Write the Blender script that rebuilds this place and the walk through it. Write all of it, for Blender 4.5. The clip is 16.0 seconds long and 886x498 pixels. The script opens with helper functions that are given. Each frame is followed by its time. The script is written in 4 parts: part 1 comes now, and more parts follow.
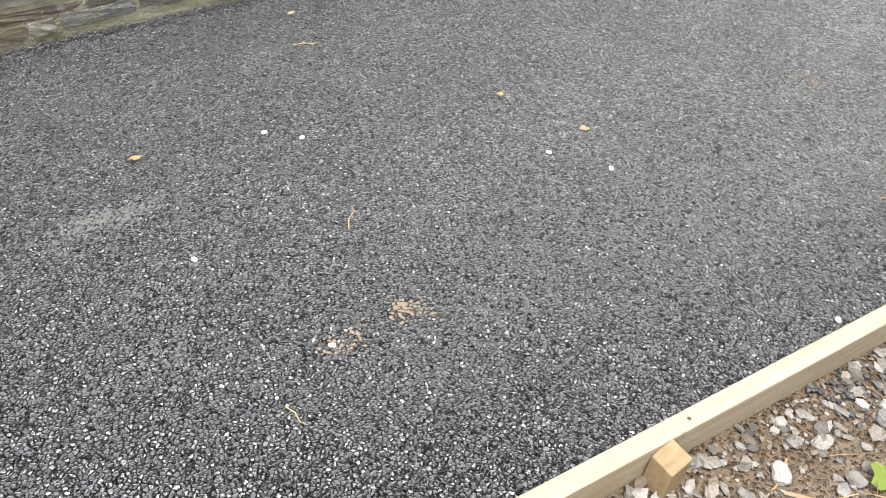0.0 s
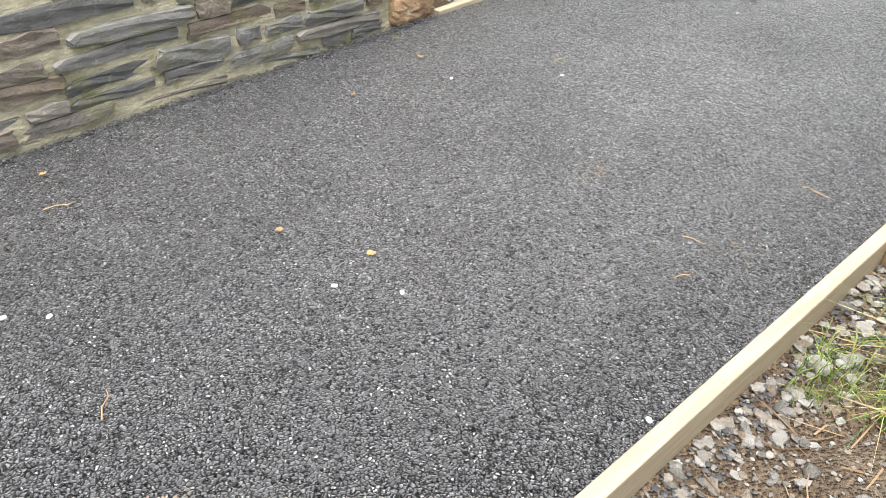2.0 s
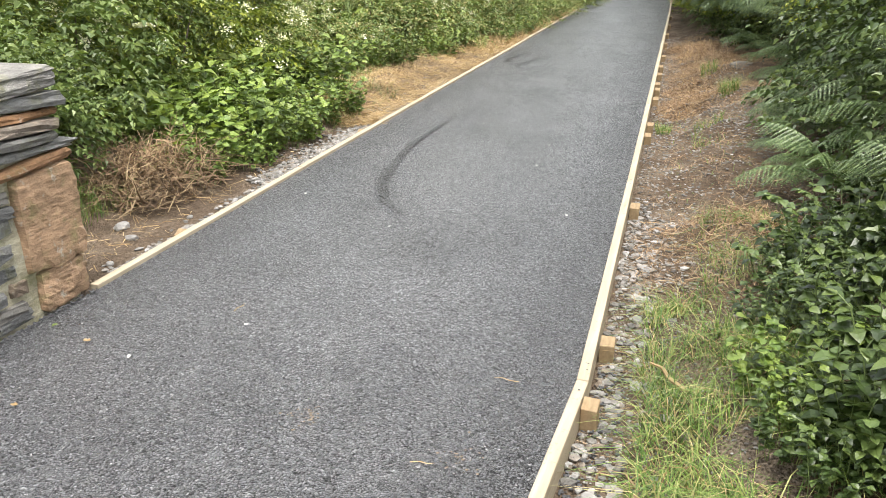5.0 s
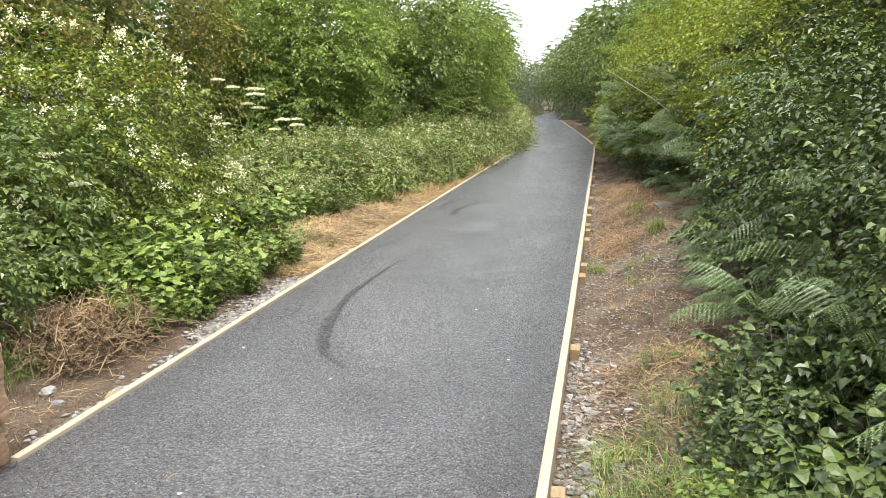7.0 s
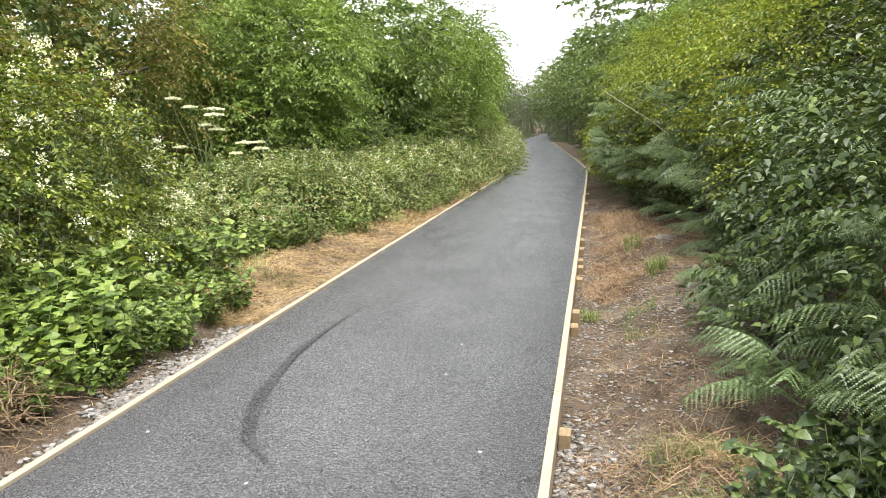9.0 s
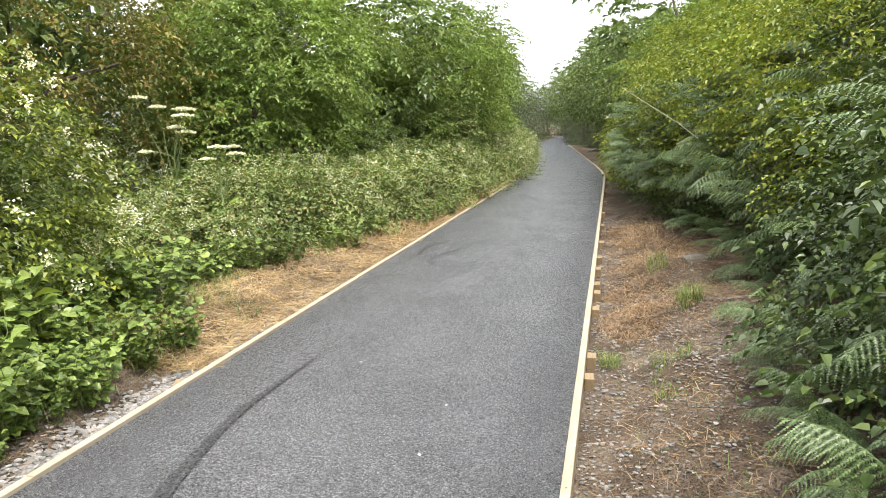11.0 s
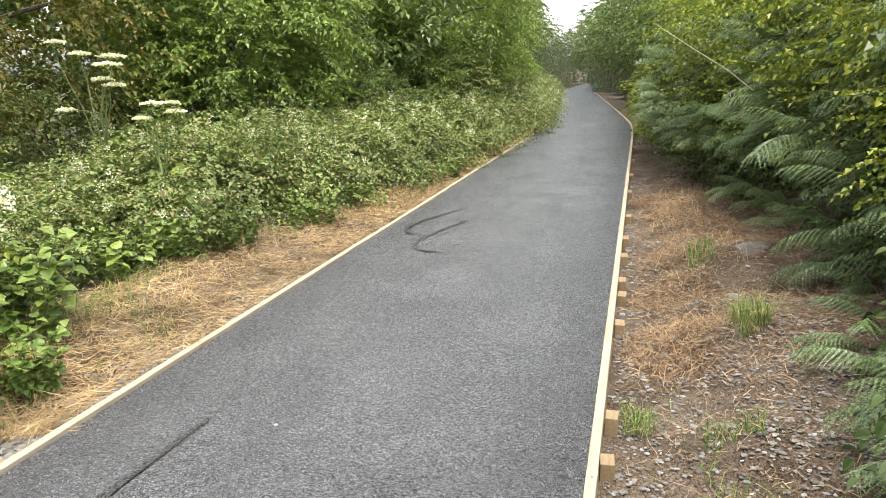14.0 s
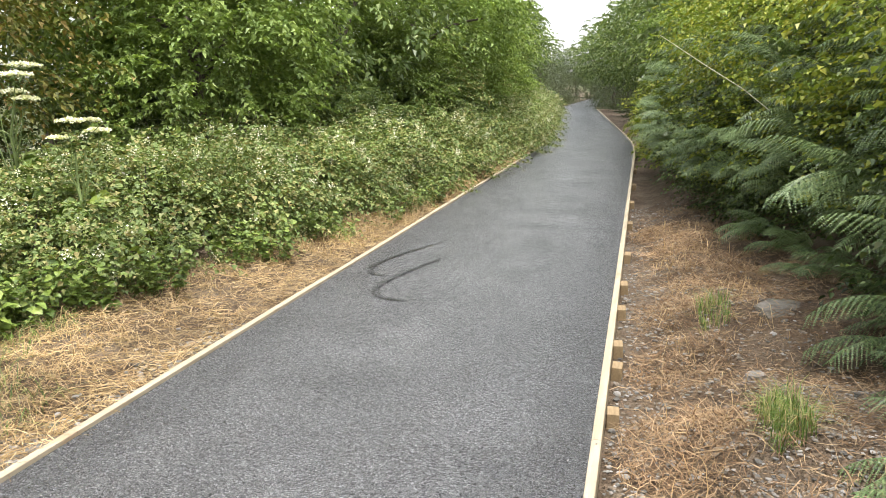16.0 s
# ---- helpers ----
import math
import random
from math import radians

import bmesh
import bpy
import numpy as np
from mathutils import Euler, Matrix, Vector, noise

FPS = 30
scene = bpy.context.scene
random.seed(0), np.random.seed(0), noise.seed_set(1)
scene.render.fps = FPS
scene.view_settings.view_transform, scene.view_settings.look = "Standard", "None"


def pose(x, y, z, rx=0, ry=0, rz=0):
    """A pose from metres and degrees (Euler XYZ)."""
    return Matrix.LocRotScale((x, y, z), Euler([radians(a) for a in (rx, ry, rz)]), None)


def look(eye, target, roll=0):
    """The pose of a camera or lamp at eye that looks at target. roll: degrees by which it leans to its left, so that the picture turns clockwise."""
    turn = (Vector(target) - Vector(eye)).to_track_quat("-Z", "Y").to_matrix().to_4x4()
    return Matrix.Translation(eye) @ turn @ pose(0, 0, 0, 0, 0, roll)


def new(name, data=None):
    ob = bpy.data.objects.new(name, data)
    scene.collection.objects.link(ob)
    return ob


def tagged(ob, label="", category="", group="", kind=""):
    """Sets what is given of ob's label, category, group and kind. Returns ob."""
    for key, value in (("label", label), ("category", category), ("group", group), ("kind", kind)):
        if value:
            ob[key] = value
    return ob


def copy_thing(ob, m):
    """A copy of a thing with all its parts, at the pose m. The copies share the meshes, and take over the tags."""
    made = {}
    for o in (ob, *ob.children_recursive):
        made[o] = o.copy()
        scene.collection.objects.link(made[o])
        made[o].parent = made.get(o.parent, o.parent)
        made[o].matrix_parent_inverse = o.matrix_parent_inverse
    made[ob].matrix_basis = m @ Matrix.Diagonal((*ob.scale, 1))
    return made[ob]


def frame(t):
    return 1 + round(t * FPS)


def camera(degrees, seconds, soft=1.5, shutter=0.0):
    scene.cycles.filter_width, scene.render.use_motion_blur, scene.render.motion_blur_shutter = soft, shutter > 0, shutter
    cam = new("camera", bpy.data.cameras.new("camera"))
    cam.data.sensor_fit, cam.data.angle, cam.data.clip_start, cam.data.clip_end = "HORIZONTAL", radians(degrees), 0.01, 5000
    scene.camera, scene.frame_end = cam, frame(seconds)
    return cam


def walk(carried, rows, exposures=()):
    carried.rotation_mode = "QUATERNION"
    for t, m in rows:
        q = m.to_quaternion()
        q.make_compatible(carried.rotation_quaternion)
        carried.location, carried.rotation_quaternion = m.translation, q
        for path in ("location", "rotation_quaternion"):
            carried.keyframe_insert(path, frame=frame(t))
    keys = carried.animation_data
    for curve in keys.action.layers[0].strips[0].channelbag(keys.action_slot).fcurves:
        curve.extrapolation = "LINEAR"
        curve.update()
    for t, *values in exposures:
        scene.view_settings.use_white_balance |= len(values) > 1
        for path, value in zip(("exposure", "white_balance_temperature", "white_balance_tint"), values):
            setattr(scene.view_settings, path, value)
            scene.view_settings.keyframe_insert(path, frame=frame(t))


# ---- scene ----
cam = camera(59.5, 16.0, 0.6)
PATH = [
    (0.0, 0.329, -3.095, 1.476, 45.56, -3.95, 55.84),
    (0.5, 0.346, -3.032, 1.488, 46.50, -3.44, 52.94),
    (1.0, 0.379, -2.927, 1.487, 48.02, -3.35, 50.75),
    (1.5, 0.380, -2.827, 1.483, 49.69, -4.20, 48.76),
    (2.0, 0.337, -2.742, 1.456, 53.43, -2.30, 42.89),
    (2.5, 0.272, -2.714, 1.471, 54.83, -1.51, 34.64),
    (3.0, 0.228, -2.709, 1.486, 56.64, -1.09, 27.39),
    (3.5, 0.214, -2.696, 1.519, 59.90, -1.10, 22.96),
    (4.0, 0.221, -2.694, 1.546, 63.30, -1.01, 19.57),
    (4.5, 0.234, -2.685, 1.570, 66.01, -0.93, 17.46),
    (5.0, 0.247, -2.669, 1.590, 68.79, -0.10, 16.19),
    (5.2, 0.238, -2.664, 1.593, 70.07, 0.03, 15.71),
    (7.3, 0.247, -2.660, 1.656, 79.72, 0.77, 11.05),
    (7.5, 0.246, -2.580, 1.662, 80.01, 0.75, 10.90),
    (8.0, 0.239, -2.280, 1.655, 80.67, 0.71, 10.61),
    (8.2, 0.237, -2.150, 1.652, 80.72, 0.69, 10.55),
    (10.3, 0.209, -0.660, 1.620, 80.32, 0.50, 11.68),
    (10.5, 0.206, -0.550, 1.617, 80.59, 0.48, 11.58),
    (11.0, 0.205, -0.330, 1.630, 80.78, 0.59, 12.12),
    (11.5, 0.205, 0.020, 1.644, 80.36, 0.71, 13.08),
    (12.0, 0.203, 0.420, 1.657, 79.78, 0.82, 13.50),
    (12.5, 0.195, 0.760, 1.652, 79.55, 0.92, 14.08),
    (13.0, 0.188, 1.000, 1.646, 78.95, 1.02, 14.27),
    (13.5, 0.179, 1.220, 1.642, 77.85, 1.11, 13.95),
    (14.0, 0.174, 1.480, 1.642, 77.02, 0.93, 13.94),
    (14.5, 0.168, 1.710, 1.642, 76.94, 0.76, 13.89),
    (15.0, 0.163, 1.980, 1.643, 76.38, 0.58, 14.24),
    (15.5, 0.171, 2.300, 1.648, 76.75, 0.41, 14.21),
    (16.0, 0.180, 2.650, 1.653, 78.02, 0.23, 14.21),
]

walk(cam, [(t, pose(x, y, z, rx, ry, rz)) for t, x, y, z, rx, ry, rz in PATH])

# ---- world and light: bright overcast sky ----
world = bpy.data.worlds.new("overcast_sky")
scene.world = world
world.use_nodes = True
wn = world.node_tree.nodes
sky = wn.new("ShaderNodeTexSky")
sky.sky_type = "NISHITA"
sky.sun_disc = False
sky.sun_elevation, sky.sun_rotation = radians(76), radians(145)
sky.dust_density = 3.0
pale = wn.new("ShaderNodeHueSaturation")
pale.inputs["Saturation"].default_value = 0.22
world.node_tree.links.new(sky.outputs[0], pale.inputs["Color"])
world.node_tree.links.new(pale.outputs[0], wn["Background"].inputs[0])
wn["Background"].inputs[1].default_value = 0.3
sun = new("sun", bpy.data.lights.new("sun", "SUN"))
sun.data.energy, sun.data.angle, sun.data.color = 2.4, radians(25), (1.0, 0.96, 0.9)
sun.matrix_world = look((0, 0, 20), (-2.2, 3.2, 4))
scene.view_settings.exposure = 0.82

rng = np.random.default_rng(7)
rnd = random.Random(11)


# ---- materials ----
class Mat:
    """A node material on one Principled shader."""

    def __init__(self, name, rough=0.8, spec=0.3):
        self.m = bpy.data.materials.new(name)
        self.m.use_nodes = True
        self.t = self.m.node_tree
        self.b = self.t.nodes["Principled BSDF"]
        self.b.inputs["Roughness"].default_value = rough
        self.b.inputs["Specular IOR Level"].default_value = spec
        self.pos = self.t.nodes.new("ShaderNodeNewGeometry")

    def node(self, kind, **inputs):
        n = self.t.nodes.new("ShaderNode" + kind)
        for k, v in inputs.items():
            self.put(n, k.replace("_", " "), v)
        return n

    def put(self, n, key, v):
        if isinstance(v, bpy.types.NodeSocket):
            self.t.links.new(v, n.inputs[key])
        else:
            n.inputs[key].default_value = v

    def noise(self, scale, detail=4.0, rough=0.6, vec=None):
        n = self.node("TexNoise", Scale=scale, Detail=detail, Roughness=rough)
        self.t.links.new(vec or self.pos.outputs["Position"], n.inputs["Vector"])
        return n.outputs["Fac"]

    def voronoi(self, scale, feature="F1", out="Distance", vec=None):
        n = self.node("TexVoronoi", Scale=scale)
        n.feature = feature
        self.t.links.new(vec or self.pos.outputs["Position"], n.inputs["Vector"])
        return n.outputs[out]

    def ramp(self, fac, *stops):
        n = self.t.nodes.new("ShaderNodeValToRGB")
        e = n.color_ramp.elements
        while len(e) < len(stops):
            e.new(0.5)
        for el, (p, c) in zip(e, stops):
            el.position = p
            el.color = (*c, 1) if len(c) == 3 else (c[0], c[0], c[0], 1)
        self.t.links.new(fac, n.inputs[0])
        return n.outputs[0]

    def mix(self, fac, a, b, mode="MIX"):
        n = self.t.nodes.new("ShaderNodeMix")
        n.data_type, n.blend_type = "RGBA", mode
        for i, v in ((0, fac), (6, a), (7, b)):
            if isinstance(v, bpy.types.NodeSocket):
                self.t.links.new(v, n.inputs[i])
            elif i:
                n.inputs[i].default_value = (*v, 1)
            else:
                n.inputs[i].default_value = v
        return n.outputs[2]

    def math(self, op, a, b=0.0):
        n = self.t.nodes.new("ShaderNodeMath")
        n.operation = op
        for i, v in enumerate((a, b)):
            if isinstance(v, bpy.types.NodeSocket):
                self.t.links.new(v, n.inputs[i])
            else:
                n.inputs[i].default_value = v
        return n.outputs[0]

    def color(self, c):
        self.put(self.b, "Base Color", c if isinstance(c, bpy.types.NodeSocket) else (*c, 1))
        return self

    def bump(self, height, strength=0.5, distance=0.01):
        n = self.node("Bump", Strength=strength, Distance=distance)
        self.t.links.new(height, n.inputs["Height"])
        self.t.links.new(n.outputs[0], self.b.inputs["Normal"])
        return self

    def scaled(self, x, y, z, source="Object"):
        c = self.t.nodes.new("ShaderNodeTexCoord")
        n = self.t.nodes.new("ShaderNodeMapping")
        n.inputs["Scale"].default_value = (x, y, z)
        self.t.links.new(c.outputs[source], n.inputs[0])
        return n.outputs[0]

    def random(self, source="ShaderNodeObjectInfo"):
        if source == "island":
            return self.pos.outputs["Random Per Island"]
        return self.t.nodes.new(source).outputs["Random"]


def asphalt_material(name="fresh_asphalt", shade=1.0):
    m = Mat(name, 0.5, 0.9)
    chips = m.t.nodes.new("ShaderNodeSeparateColor")
    wob = m.t.nodes.new("ShaderNodeTexNoise")
    wob.inputs["Scale"].default_value = 140
    m.t.links.new(m.pos.outputs["Position"], wob.inputs["Vector"])
    off = m.t.nodes.new("ShaderNodeVectorMath")
    off.operation = "MULTIPLY_ADD"
    m.t.links.new(wob.outputs["Color"], off.inputs[0])
    off.inputs[1].default_value = (0.009, 0.009, 0.009)
    m.t.links.new(m.pos.outputs["Position"], off.inputs[2])
    cell = m.node("TexVoronoi", Scale=98.0)
    m.t.links.new(off.outputs[0], cell.inputs["Vector"])
    m.t.links.new(cell.outputs["Color"], chips.inputs[0])
    edge = m.voronoi(98, "DISTANCE_TO_EDGE", vec=off.outputs[0])
    tone = m.ramp(chips.outputs[0], (0.0, (0.012, 0.013, 0.015)), (0.4, (0.052, 0.055, 0.061)), (0.8, (0.16, 0.165, 0.176)), (1.0, (0.29, 0.293, 0.3)))
    gaps = m.ramp(edge, (0.0, (0.03,)), (0.07, (0.18,)), (0.17, (1.0,)))
    tone = m.mix(1.0, tone, gaps, "MULTIPLY")
    # pale dust trodden along the middle, clean tar near the edges
    xyz = m.t.nodes.new("ShaderNodeSeparateXYZ")
    m.t.links.new(m.pos.outputs["Position"], xyz.inputs[0])
    across = m.math("ADD", m.math("MULTIPLY", m.math("ADD", xyz.outputs[0], 2.4), 0.4167), m.math("MULTIPLY", m.math("SUBTRACT", m.noise(1.6, 4, 0.6), 0.5), 0.5))
    middle = m.ramp(across, (0.0, (0.0,)), (0.3, (0.6,)), (0.5, (1.0,)), (0.75, (0.65,)), (0.98, (0.15,)))
    # less dust beside the wall; the ramp also paints in sky gloss farther along
    skylit = m.ramp(m.math("MULTIPLY", m.math("ADD", xyz.outputs[1], 3.2), 0.25), (0.0, (0.12,)), (0.35, (0.45,)), (0.85, (1.0,)))
    dust_and_gloss = m.math("MULTIPLY", m.math("MULTIPLY", middle, skylit), m.ramp(m.noise(1.1, 6, 0.65), (0.3, (0.15,)), (0.7, (1.0,))))
    clean = m.mix(1.0, tone, (0.2, 0.21, 0.235), "MULTIPLY")
    tone = m.mix(dust_and_gloss, clean, m.mix(1.0, tone, (0.85, 0.845, 0.825), "MULTIPLY"))
    patch = m.ramp(m.noise(3.2, 3, 0.5), (0.35, (0.85,)), (0.65, (1.15,)))
    tone = m.mix(1.0, tone, patch, "MULTIPLY")
    tone = m.mix(1.0, tone, (shade, shade, shade), "MULTIPLY")
    m.color(tone)
    # every chip is a facet with a tilt of its own
    away = m.t.nodes.new("ShaderNodeVectorMath")
    away.operation = "SUBTRACT"
    m.t.links.new(off.outputs[0], away.inputs[0])
    m.t.links.new(cell.outputs["Position"], away.inputs[1])
    lean = m.t.nodes.new("ShaderNodeVectorMath")
    lean.operation = "SUBTRACT"
    m.t.links.new(cell.outputs["Color"], lean.inputs[0])
    lean.inputs[1].default_value = (0.5, 0.5, 0.5)
    dot = m.t.nodes.new("ShaderNodeVectorMath")
    dot.operation = "DOT_PRODUCT"
    m.t.links.new(away.outputs[0], dot.inputs[0])
    m.t.links.new(lean.outputs[0], dot.inputs[1])
    h = m.math("ADD", m.math("MULTIPLY", dot.outputs["Value"], 1.05), m.math("MULTIPLY", m.ramp(edge, (0.0, (0.0,)), (0.2, (1.0,))), 0.0035))
    m.bump(h, 1.0, 1.0)
    m.put(m.b, "Roughness", m.ramp(chips.outputs[2], (0.0, (0.22,)), (1.0, (0.5,))))
    # sheen follows the same mask, weaker beside the wall, for the sky gloss beyond
    bloom = m.math("ADD", 0.68, m.math("MULTIPLY", dust_and_gloss, 0.75))
    m.put(m.b, "Sheen Weight", m.math("MULTIPLY", bloom, m.ramp(edge, (0.05, (0.14 * shade,)), (0.18, (0.72 * shade,)))))
    m.put(m.b, "Specular IOR Level", m.ramp(edge, (0.06, (0.08,)), (0.2, (0.9,))))
    m.put(m.b, "Sheen Roughness", 0.3)
    m.put(m.b, "Coat Weight", m.ramp(edge, (0.08, (0.0,)), (0.2, (shade,))))
    m.t.links.new(m.b.inputs["Normal"].links[0].from_socket, m.b.inputs["Coat Normal"])
    m.put(m.b, "Coat Roughness", 0.22)
    m.put(m.b, "Coat IOR", 1.75)
    return m.m


def soil_material():
    m = Mat("verge_soil", 0.95, 0.15)
    base = m.ramp(m.noise(2.2, 6, 0.65), (0.3, (0.08, 0.058, 0.04)), (0.5, (0.14, 0.103, 0.071)), (0.7, (0.215, 0.172, 0.126)))
    fine = m.ramp(m.noise(60, 4, 0.7), (0.3, (0.55,)), (0.7, (1.35,)))
    xyz = m.t.nodes.new("ShaderNodeSeparateXYZ")
    m.t.links.new(m.pos.outputs["Position"], xyz.inputs[0])
    away = m.math("ABSOLUTE", m.math("ADD", m.math("ADD", xyz.outputs[0], 1.2), m.math("MULTIPLY", m.math("MAXIMUM", m.math("SUBTRACT", xyz.outputs[1], 25.0), 0.0), 0.09)))
    cover = m.ramp(m.math("MULTIPLY", m.math("ADD", away, m.math("MULTIPLY", m.noise(1.5, 3), 0.8)), 0.1), (0.33, (0.0,)), (0.42, (1.0,)))
    base = m.mix(cover, base, m.ramp(m.noise(5, 5, 0.7), (0.35, (0.05, 0.06, 0.025)), (0.65, (0.11, 0.12, 0.045))))
    m.color(m.mix(1.0, base, fine, "MULTIPLY"))
    m.bump(m.math("ADD", m.noise(35, 5, 0.7), m.ramp(m.voronoi(90), (0.0, (1.0,)), (0.5, (0.0,)))), 1.0, 0.02)
    return m.m


def wood_material(name, a, b, stain=(0.3, 0.17, 0.08)):
    m = Mat(name, 0.75, 0.25)
    grain = m.noise(6, 6, 0.6, m.scaled(7, 0.5, 7))
    c = m.ramp(grain, (0.3, a), (0.7, b))
    knots = m.ramp(m.noise(2.6, 1, 0.4), (0.68, (0.0,)), (0.76, (0.45,)))
    c = m.mix(knots, c, stain)
    dirt = m.ramp(m.noise(45, 3, 0.7), (0.62, (0.0,)), (0.72, (0.6,)))
    c = m.mix(dirt, c, (0.14, 0.11, 0.085))
    m.color(c)
    m.bump(grain, 0.25, 0.002)
    return m.m


def stone_material(name, *cols, moss=0.4, per="ShaderNodeObjectInfo"):
    m = Mat(name, 0.85, 0.25)
    tone = m.ramp(m.random(per), *[(i / max(1, len(cols) - 1), c) for i, c in enumerate(cols)])
    lay = m.noise(9, 6, 0.7, m.scaled(1.2, 1.2, 5))
    tone = m.mix(1.0, tone, m.ramp(lay, (0.3, (0.55,)), (0.7, (1.4,))), "MULTIPLY")
    if moss:
        tone = m.mix(m.ramp(m.noise(7, 5, 0.7), (0.52, (0.0,)), (0.66, (moss,))), tone, (0.16, 0.16, 0.06))
        tone = m.mix(m.ramp(m.noise(16, 4, 0.7), (0.6, (0.0,)), (0.7, (moss,))), tone, (0.42, 0.42, 0.36))
    m.color(tone)
    m.bump(m.math("ADD", lay, m.noise(55, 3, 0.7)), 0.8, 0.012)
    return m.m


def leaf_material(name, *cols, gloss=0.42, glow=0.2):
    m = Mat(name, gloss, 0.4)
    tone = m.ramp(m.random("island"), *[(i / max(1, len(cols) - 1), c) for i, c in enumerate(cols)])
    big = m.ramp(m.noise(1.3, 3, 0.5), (0.3, (0.7,)), (0.7, (1.3,)))
    tone = m.mix(1.0, tone, big, "MULTIPLY")
    m.color(tone)
    tr = m.t.nodes.new("ShaderNodeBsdfTranslucent")
    lit = m.mix(1.0, tone, (1.25, 1.3, 0.6), "MULTIPLY")
    m.t.links.new(lit, tr.inputs[0])
    mx = m.t.nodes.new("ShaderNodeMixShader")
    mx.inputs[0].default_value = glow
    m.t.links.new(m.b.outputs[0], mx.inputs[1])
    m.t.links.new(tr.outputs[0], mx.inputs[2])
    m.t.links.new(mx.outputs[0], m.t.nodes["Material Output"].inputs[0])
    return m.m


def bark_material():
    m = Mat("bark", 0.9, 0.2)
    n = m.noise(14, 5, 0.7, m.scaled(3, 3, 0.6))
    m.color(m.ramp(n, (0.3, (0.05, 0.04, 0.03)), (0.7, (0.17, 0.14, 0.11))))
    m.bump(n, 0.8, 0.02)
    return m.m


ASPHALT = asphalt_material()
RUBBER = asphalt_material("rubbered_asphalt", 0.5)
SOIL = soil_material()
WOOD = wood_material("pale_softwood", (0.31, 0.255, 0.175), (0.43, 0.365, 0.265))
WOOD_PEG = wood_material("yellow_softwood", (0.2, 0.14, 0.075), (0.3, 0.22, 0.125))
SLATE = stone_material("wall_slate", (0.1, 0.1, 0.098), (0.15, 0.148, 0.142), (0.2, 0.195, 0.18), (0.17, 0.13, 0.095), (0.25, 0.24, 0.215), moss=0.45)
SANDSTONE = stone_material("brown_sandstone", (0.33, 0.215, 0.13), (0.36, 0.235, 0.145), moss=0.6)
RUSTY = stone_material("rusty_slate", (0.27, 0.15, 0.075), (0.23, 0.13, 0.07), moss=0.35)
MORTAR = stone_material("lime_mortar", (0.36, 0.33, 0.23), (0.42, 0.385, 0.28), moss=0.6)
GRAVEL = stone_material("grey_stone", (0.1, 0.094, 0.082), (0.17, 0.16, 0.145), (0.25, 0.24, 0.22), (0.16, 0.125, 0.09), (0.34, 0.33, 0.31), moss=0, per="island")
PEBBLE = stone_material("white_stone", (0.6, 0.58, 0.54), (0.72, 0.7, 0.66), moss=0)
CRUMB = Mat("black_asphalt_crumbs", 0.5, 0.5).color((0.045, 0.045, 0.047)).m
NAIL = Mat("dark_screw", 0.5, 0.5).color((0.05, 0.045, 0.04)).m
BARK = bark_material()
STRAW = leaf_material("dry_straw", (0.22, 0.135, 0.06), (0.38, 0.26, 0.125), (0.55, 0.42, 0.24), gloss=0.7, glow=0.15)
PALE = leaf_material("pale_dry_stem", (0.5, 0.47, 0.36), (0.6, 0.56, 0.45), gloss=0.6, glow=0.05)
BRACKEN = leaf_material("dead_bracken", (0.106, 0.060, 0.031), (0.229, 0.143, 0.075), (0.387, 0.282, 0.167), gloss=0.8, glow=0.05)
ROOTS = leaf_material("dead_stems", (0.076, 0.047, 0.025), (0.170, 0.106, 0.058), (0.340, 0.255, 0.144), gloss=0.8, glow=0.05)
GRASS = leaf_material("green_grass", (0.05, 0.1, 0.018), (0.095, 0.165, 0.03), (0.17, 0.235, 0.05), (0.33, 0.3, 0.13), glow=0.18)
LEAF_TREE = leaf_material("tree_leaf", (0.125, 0.183, 0.044), (0.175, 0.242, 0.057), (0.250, 0.313, 0.086), gloss=0.5, glow=0.28)
LEAF_IVY = leaf_material("ivy_leaf", (0.029, 0.045, 0.013), (0.054, 0.075, 0.020), (0.102, 0.120, 0.038), gloss=0.38, glow=0.1)
LEAF_DARK = leaf_material("dark_leaf", (0.072, 0.109, 0.031), (0.114, 0.161, 0.046), (0.192, 0.236, 0.075), gloss=0.42, glow=0.22)
LEAF_OLIVE = leaf_material("hawthorn_leaf", (0.085, 0.1, 0.018), (0.14, 0.15, 0.026), (0.21, 0.195, 0.045), (0.25, 0.165, 0.055), glow=0.18)
LEAF_YELLOW = leaf_material("yellow_green_leaf", (0.09, 0.135, 0.018), (0.15, 0.2, 0.028), (0.23, 0.27, 0.04), (0.31, 0.3, 0.045), glow=0.25)
LEAF_PRIVET = leaf_material("privet_leaf", (0.057, 0.090, 0.016), (0.127, 0.168, 0.026), (0.276, 0.297, 0.045), glow=0.16)
LEAF_BRAMBLE = leaf_material("bramble_leaf", (0.094, 0.138, 0.039), (0.144, 0.196, 0.057), (0.213, 0.259, 0.083), (0.275, 0.230, 0.094), gloss=0.6, glow=0.2)
LEAF_FRESH = leaf_material("fresh_broad_leaf", (0.075, 0.121, 0.022), (0.138, 0.196, 0.036), (0.250, 0.299, 0.066), glow=0.2)
LEAF_NETTLE = leaf_material("nettle_leaf", (0.025, 0.041, 0.011), (0.049, 0.078, 0.018), (0.133, 0.175, 0.044), gloss=0.38, glow=0.10)
FERN = leaf_material("bracken_frond", (0.05, 0.085, 0.028), (0.11, 0.165, 0.06), (0.23, 0.29, 0.13), gloss=0.36, glow=0.16)
